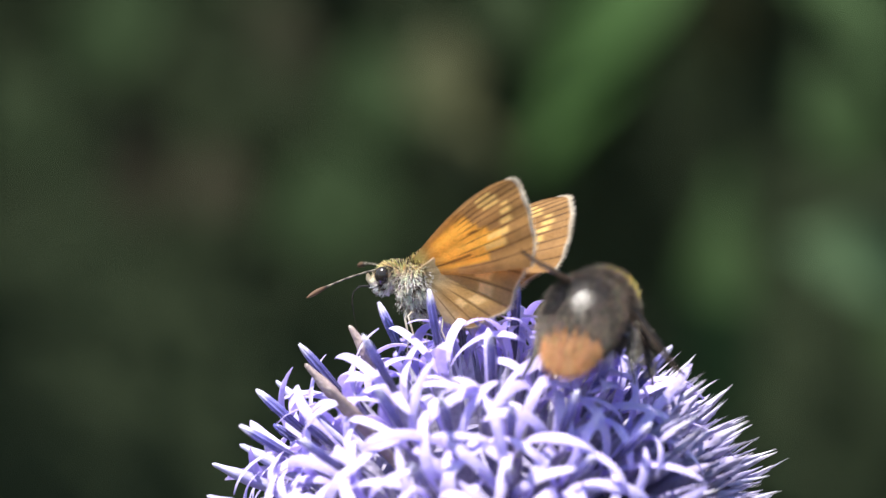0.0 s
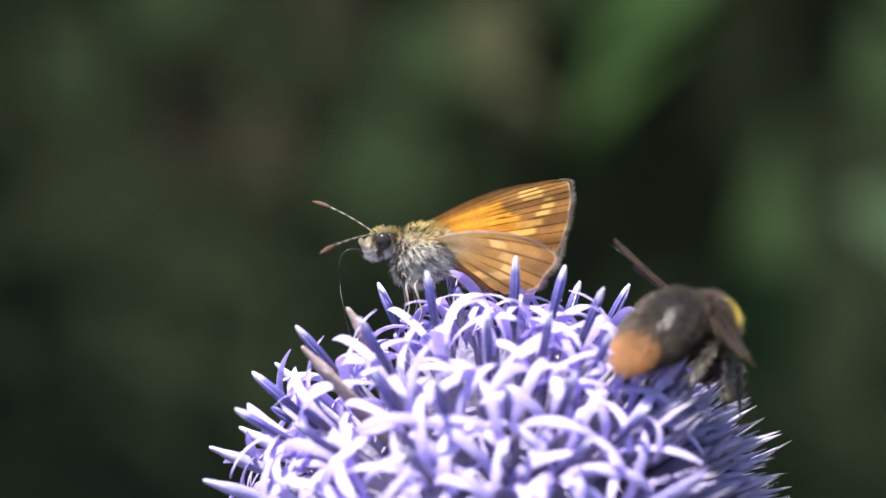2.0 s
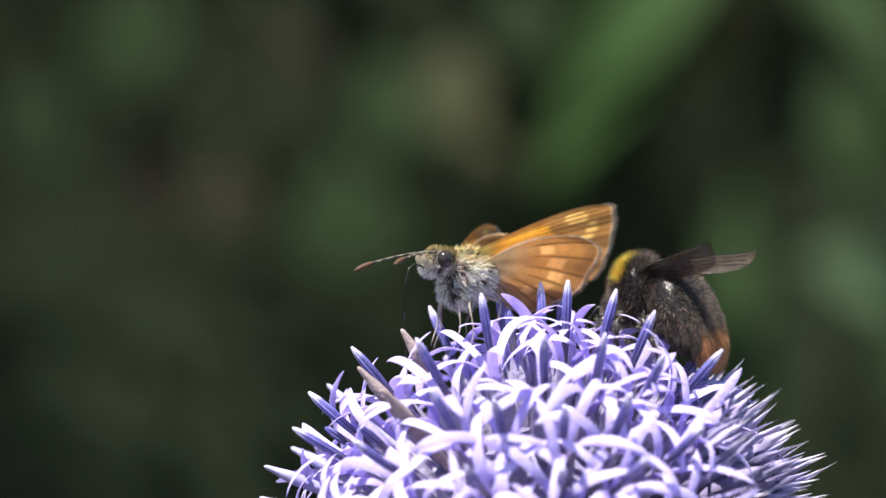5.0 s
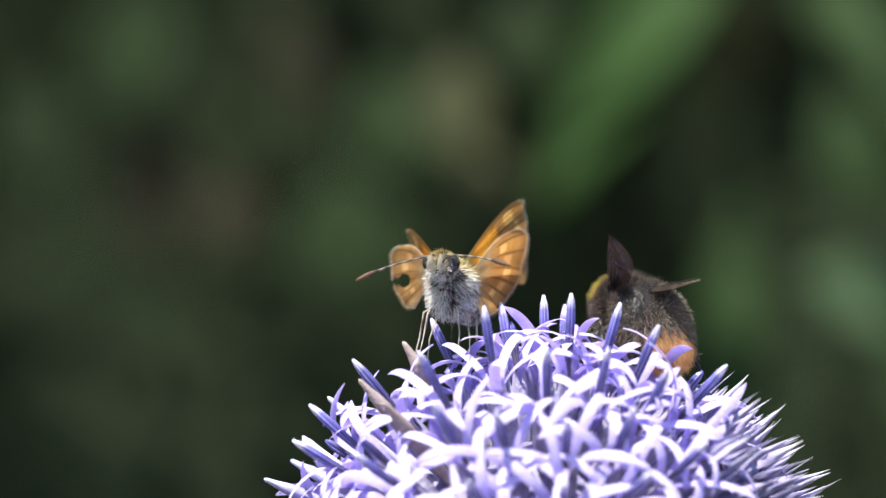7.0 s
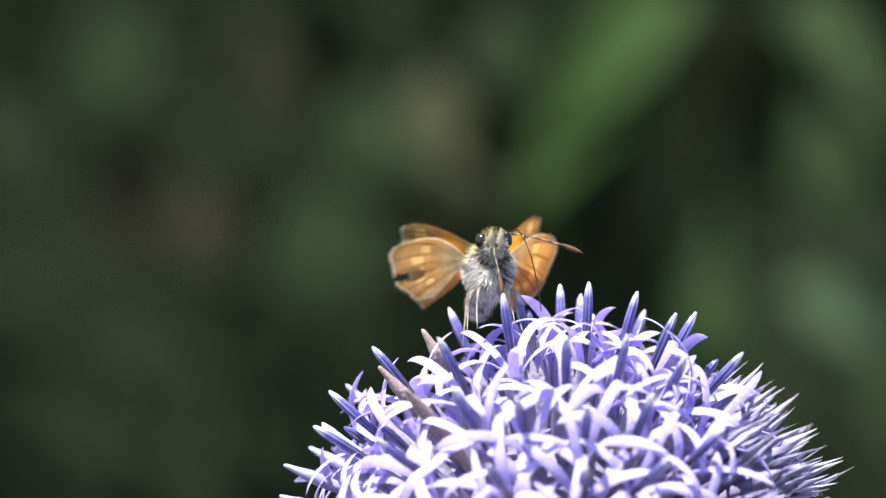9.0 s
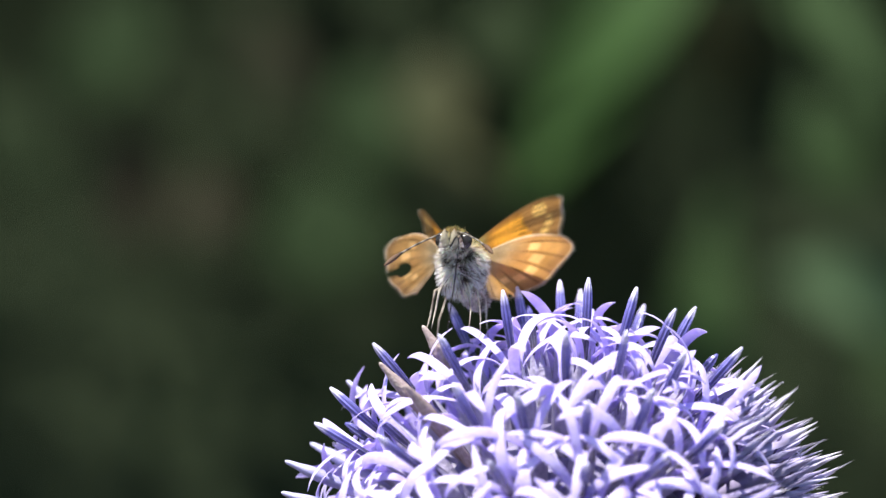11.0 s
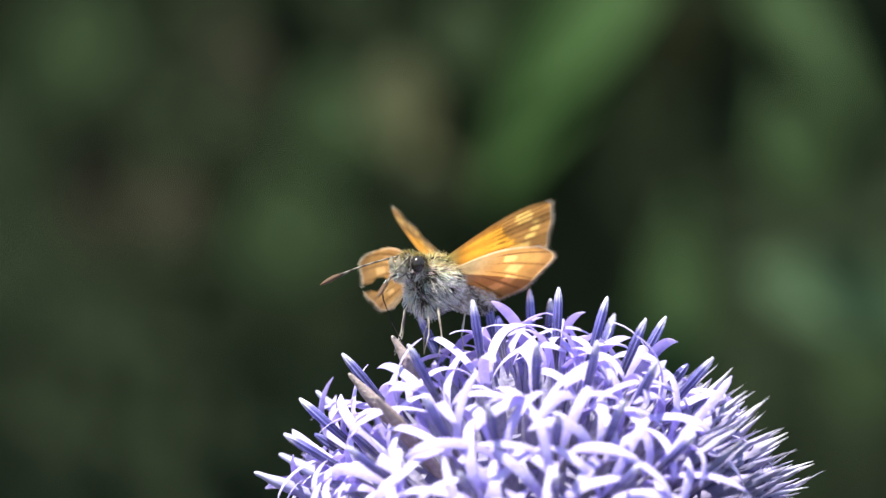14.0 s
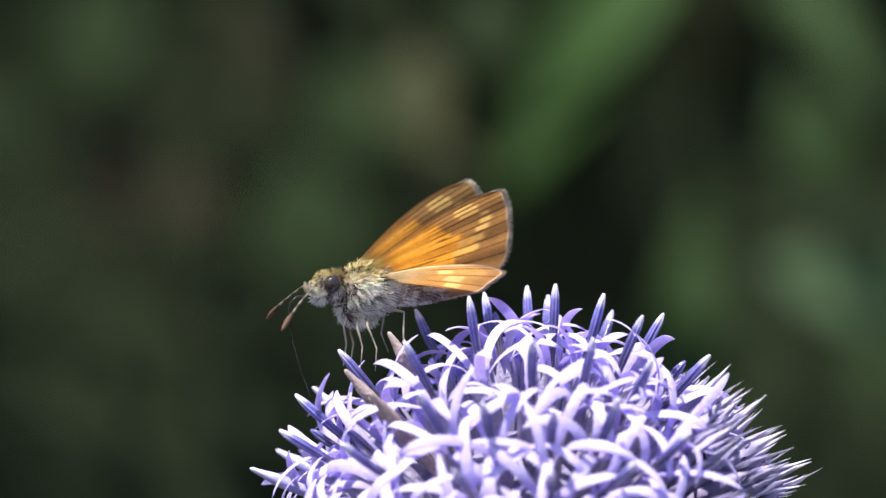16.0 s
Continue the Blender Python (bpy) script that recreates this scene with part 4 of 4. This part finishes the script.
    # seconds, then spread, opening and raising of left forewing, right forewing, left hindwing, right hindwing, in degrees
    beat = (
        (0, 15, 0, 28, -4, 34, 23, 5, -4, 2, 10, 4, 10),
        (0.5, -32, 17, 18, 33, 8, 16, 25, 22, 0, 36, 8, 10),
        (1, -30, 18, 20, 30, 8, 17, 24, 29, -1, 36, 8, 10),
        (1.5, -28, 19, 19, 29, 8, 16, 28, 36, -4, 36, 8, 10),
        (2, -24, 22, 21, 26, 8, 17, 24, 33, -4, 36, 8, 10),
        (2.5, -14, 27, 21, 17, 10, 19, 16, 25, -4, 10, 4, 10),
        (3, -8, 26, 24, 24, 12, 16, 15, 25, -3, 10, 4, 10),
        (3.5, -2, 25, 26, 34, 13, 11, 14, 26, -2, 10, 4, 10),
        (4, 1, 31, 27, 36, 12, 9, 19, 30, 0, 10, 4, 10),
        (4.2, 1, 31, 28, 38, 12, 9, 20, 29, 3, 10, 4, 10),
        (6.3, 6, 3, 34, 22, 15, 29, 5, 13, 28, 34, 14, 18),
        (6.5, 7, 2, 36, 21, 22, 28, 6, 13, 29, 36, 12, 18),
        (7, 7, 2, 42, 20, 22, 30, 7, 12, 35, 36, 8, 20),
        (7.5, 12, 5, 42, 19, 24, 34, 12, 23, 35, 40, -2, 25),
        (8, 10, 15, 40, 14, 19, 35, 17, 22, 33, 36, 2, 25),
        (8.5, 11, 16, 40, 13, 19, 37, 16, 23, 33, 35, -4, 25),
        (9, 14, 20, 39, 12, 18, 36, 22, 29, 31, 32, 4, 24),
        (9.2, 14, 20, 40, 11, 15, 39, 27, 23, 31, 32, 2, 24),
        (11.3, 13, 14, 42, 16, 26, 36, 15, 44, 31, 45, 6, 15),
        (11.5, 13, 12, 42, 17, 27, 38, 14, 43, 31, 46, 6, 14),
        (12, 5, 12, 38, 21, 36, 35, 12, 40, 29, 46, 0, 17),
        (12.5, -4, 12, 35, 25, 45, 32, 1, 16, 26, 36, -22, 16),
        (13, -7, 15, 45, 23, 38, 42, -6, 26, 38, 44, 8, 20),
        (13.5, -14, 18, 53, 24, 34, 52, -17, 34, 45, 52, 38, 23),
        (14, -6, 18, 37, 26, 50, 41, 1, 42, 25, 70, 4, 4),
        (14.5, -10, 32, 46, 20, 41, 39, 9, 38, 25, 10, 40, 20),
        (15, -10, 29, 28, 36, 19, 24, 16, 52, 2, 12, 50, 5),
        (15.5, -11, 26, 37, 16, 6, 35, 16, 52, 2, 12, 50, 5),
        (16, -4, 18, 27, 5, 10, 29, 24, 57, -3, 12, 50, 5),
    )
    for k, (side, name, hx, hz) in enumerate((("left", "forewing", -2.6, 1.0), ("right", "forewing", -2.6, 1.0), ("left", "hindwing", -3.1, 0.4), ("right", "hindwing", -3.1, 0.4))):
        s = 1 if side == "left" else -1
        walk(skipper_parts[side, name], [(row[0], pose(hx * MM, s * (0.95 if name == "forewing" else 1.4) * MM, hz * MM, 0, 0, -s * row[1 + 3 * k]) @ pose(0, 0, 0, -s * row[2 + 3 * k]) @ pose(0, 0, 0, 0, row[3 + 3 * k])) for row in beat])
    walk(skipper_parts["proboscis"], [(t, pose(1.1 * MM, 0, -0.8 * MM, 0, a, turn)) for t, a, turn in [(0, 0, 10), (4.2, 0, 10), (6.3, -10, 30), (7, -20, 40), (9.2, -20, 45), (11.3, 0, 20), (12, 10, 0), (14.5, 40, 0), (16, 0, 0)]])
    for side, s, rows in (("left", 1, [(0, 60, -12), (1, 76, -14), (1.5, 50, -8), (2.5, 43, -10), (3, 25, -12), (3.5, 14, -12), (4.2, 12, -14), (6.3, 55, -8), (7, 66, -12), (8, 72, -20), (9.2, 80, -20), (11.3, 30, -35), (12, 5, -48), (13.5, 8, -50), (14, 20, -35), (14.5, 38, -14), (15, 35, -28), (16, 30, -27)]),
                          ("right", -1, [(0, 40, 4), (1, 48, 0), (1.5, 40, 20), (2.5, 50, 16), (3, 10, -4), (3.5, -10, -13), (4.2, -12, -15), (6.3, 60, -24), (7, 58, -26), (7.5, 20, -38), (9.2, -10, -70), (11.3, 48, -36), (12, 40, -36), (12.5, 38, -33), (13, 32, -32), (13.5, 38, -28), (14, 38, -28), (14.5, 15, -30), (15, 35, -26), (16, 68, -30)])):
        walk(skipper_parts[side, "antenna"], [(t, pose(0.75 * MM, s * 0.45 * MM, 0.65 * MM, 0, -up, s * out)) for t, out, up in rows])
    walk(bee, [(t, pose(x, y, z, r, p, h)) for t, x, y, z, r, p, h in (
        (0, 0.00755, -0.00900, 0.92125, 0, 10, 68),
        (0.2, 0.00765, -0.00900, 0.92125, 0, 8, 63),
        (0.5, 0.00860, -0.00900, 0.92105, 0, 3, 56),
        (1, 0.01080, -0.00800, 0.92140, 2, 14, 33),
        (1.5, 0.01400, -0.00600, 0.91845, 0, 41, 26),
        (2, 0.01465, -0.00500, 0.91800, 0, 24, 44),
        (2.2, 0.01525, -0.00350, 0.91790, 2, 2, 66),
        (2.5, 0.01500, -0.00350, 0.91815, 2, -18, 103),
        (3, 0.01305, -0.00200, 0.92010, 0, -20, 122),
        (3.5, 0.01340, -0.00300, 0.91985, 0, -20, 124),
        (4, 0.01185, -0.00100, 0.92115, -1, -18, 143),
        (4.2, 0.01130, 0.00000, 0.92120, -1, -16, 145),
        (6.3, 0.00640, 0.00400, 0.92224, -3, 11, 160),
        (6.5, 0.00635, 0.00500, 0.92224, -3, 11, 156),
        (7, 0.00715, 0.00700, 0.92104, 0, 8, 116),
        (7.5, 0.00705, 0.00800, 0.92045, 0, 8, 122),
        (8, 0.00430, 0.01100, 0.91960, 0, 10, 150),
        (8.5, 0.00420, 0.01500, 0.91346, 0, 12, 160),
        (9, 0.00424, 0.01700, 0.91240, 0, 8, 170),
        (9.2, 0.00700, 0.01700, 0.90900, 0, 25, 172),
        (11.3, 0.00700, 0.01850, 0.90600, 0, 40, 180),
        (16, 0.00600, 0.01900, 0.90200, 0, 45, 185),
    )])
    for side, s, rows in (("left", 1, [(0, 55, 20), (0.5, 60, 15), (1, 40, 24), (1.3, 30, 28), (1.5, 46, 26), (2, 60, 62), (2.2, 60, 16), (2.5, 40, 16), (3, 30, 20), (3.5, 20, 24), (4.2, 30, 26), (6.3, 42, 36), (7, 42, 38), (7.5, 42, 36), (8, 40, 40), (8.5, 40, 55), (9, 45, 50), (16, 70, 10)]),
                          ("right", -1, [(0, 140, 98), (0.3, 110, 88), (0.5, 130, 110), (1, 110, 85), (1.3, 130, 92), (1.5, 124, 94), (2, 122, 77), (2.3, 100, 40), (2.5, 112, 48), (3, 112, 48), (3.5, 116, 52), (4.2, 90, 34), (6.3, 46, 38), (7, 76, 6), (7.5, 94, 44), (8, 76, 30), (8.5, 50, 40), (9, 60, 30), (16, 70, 10)])):
        for name, lag in (("forewing", 0), ("hindwing", 6)):
            walk(bee_wings[side, name], [(t, pose(1.4 * MM, s * 1.3 * MM, 1.7 * MM, -s * (a + lag)) @ pose(0, 0, 0, 0, up)) for t, a, up in rows])


motions()
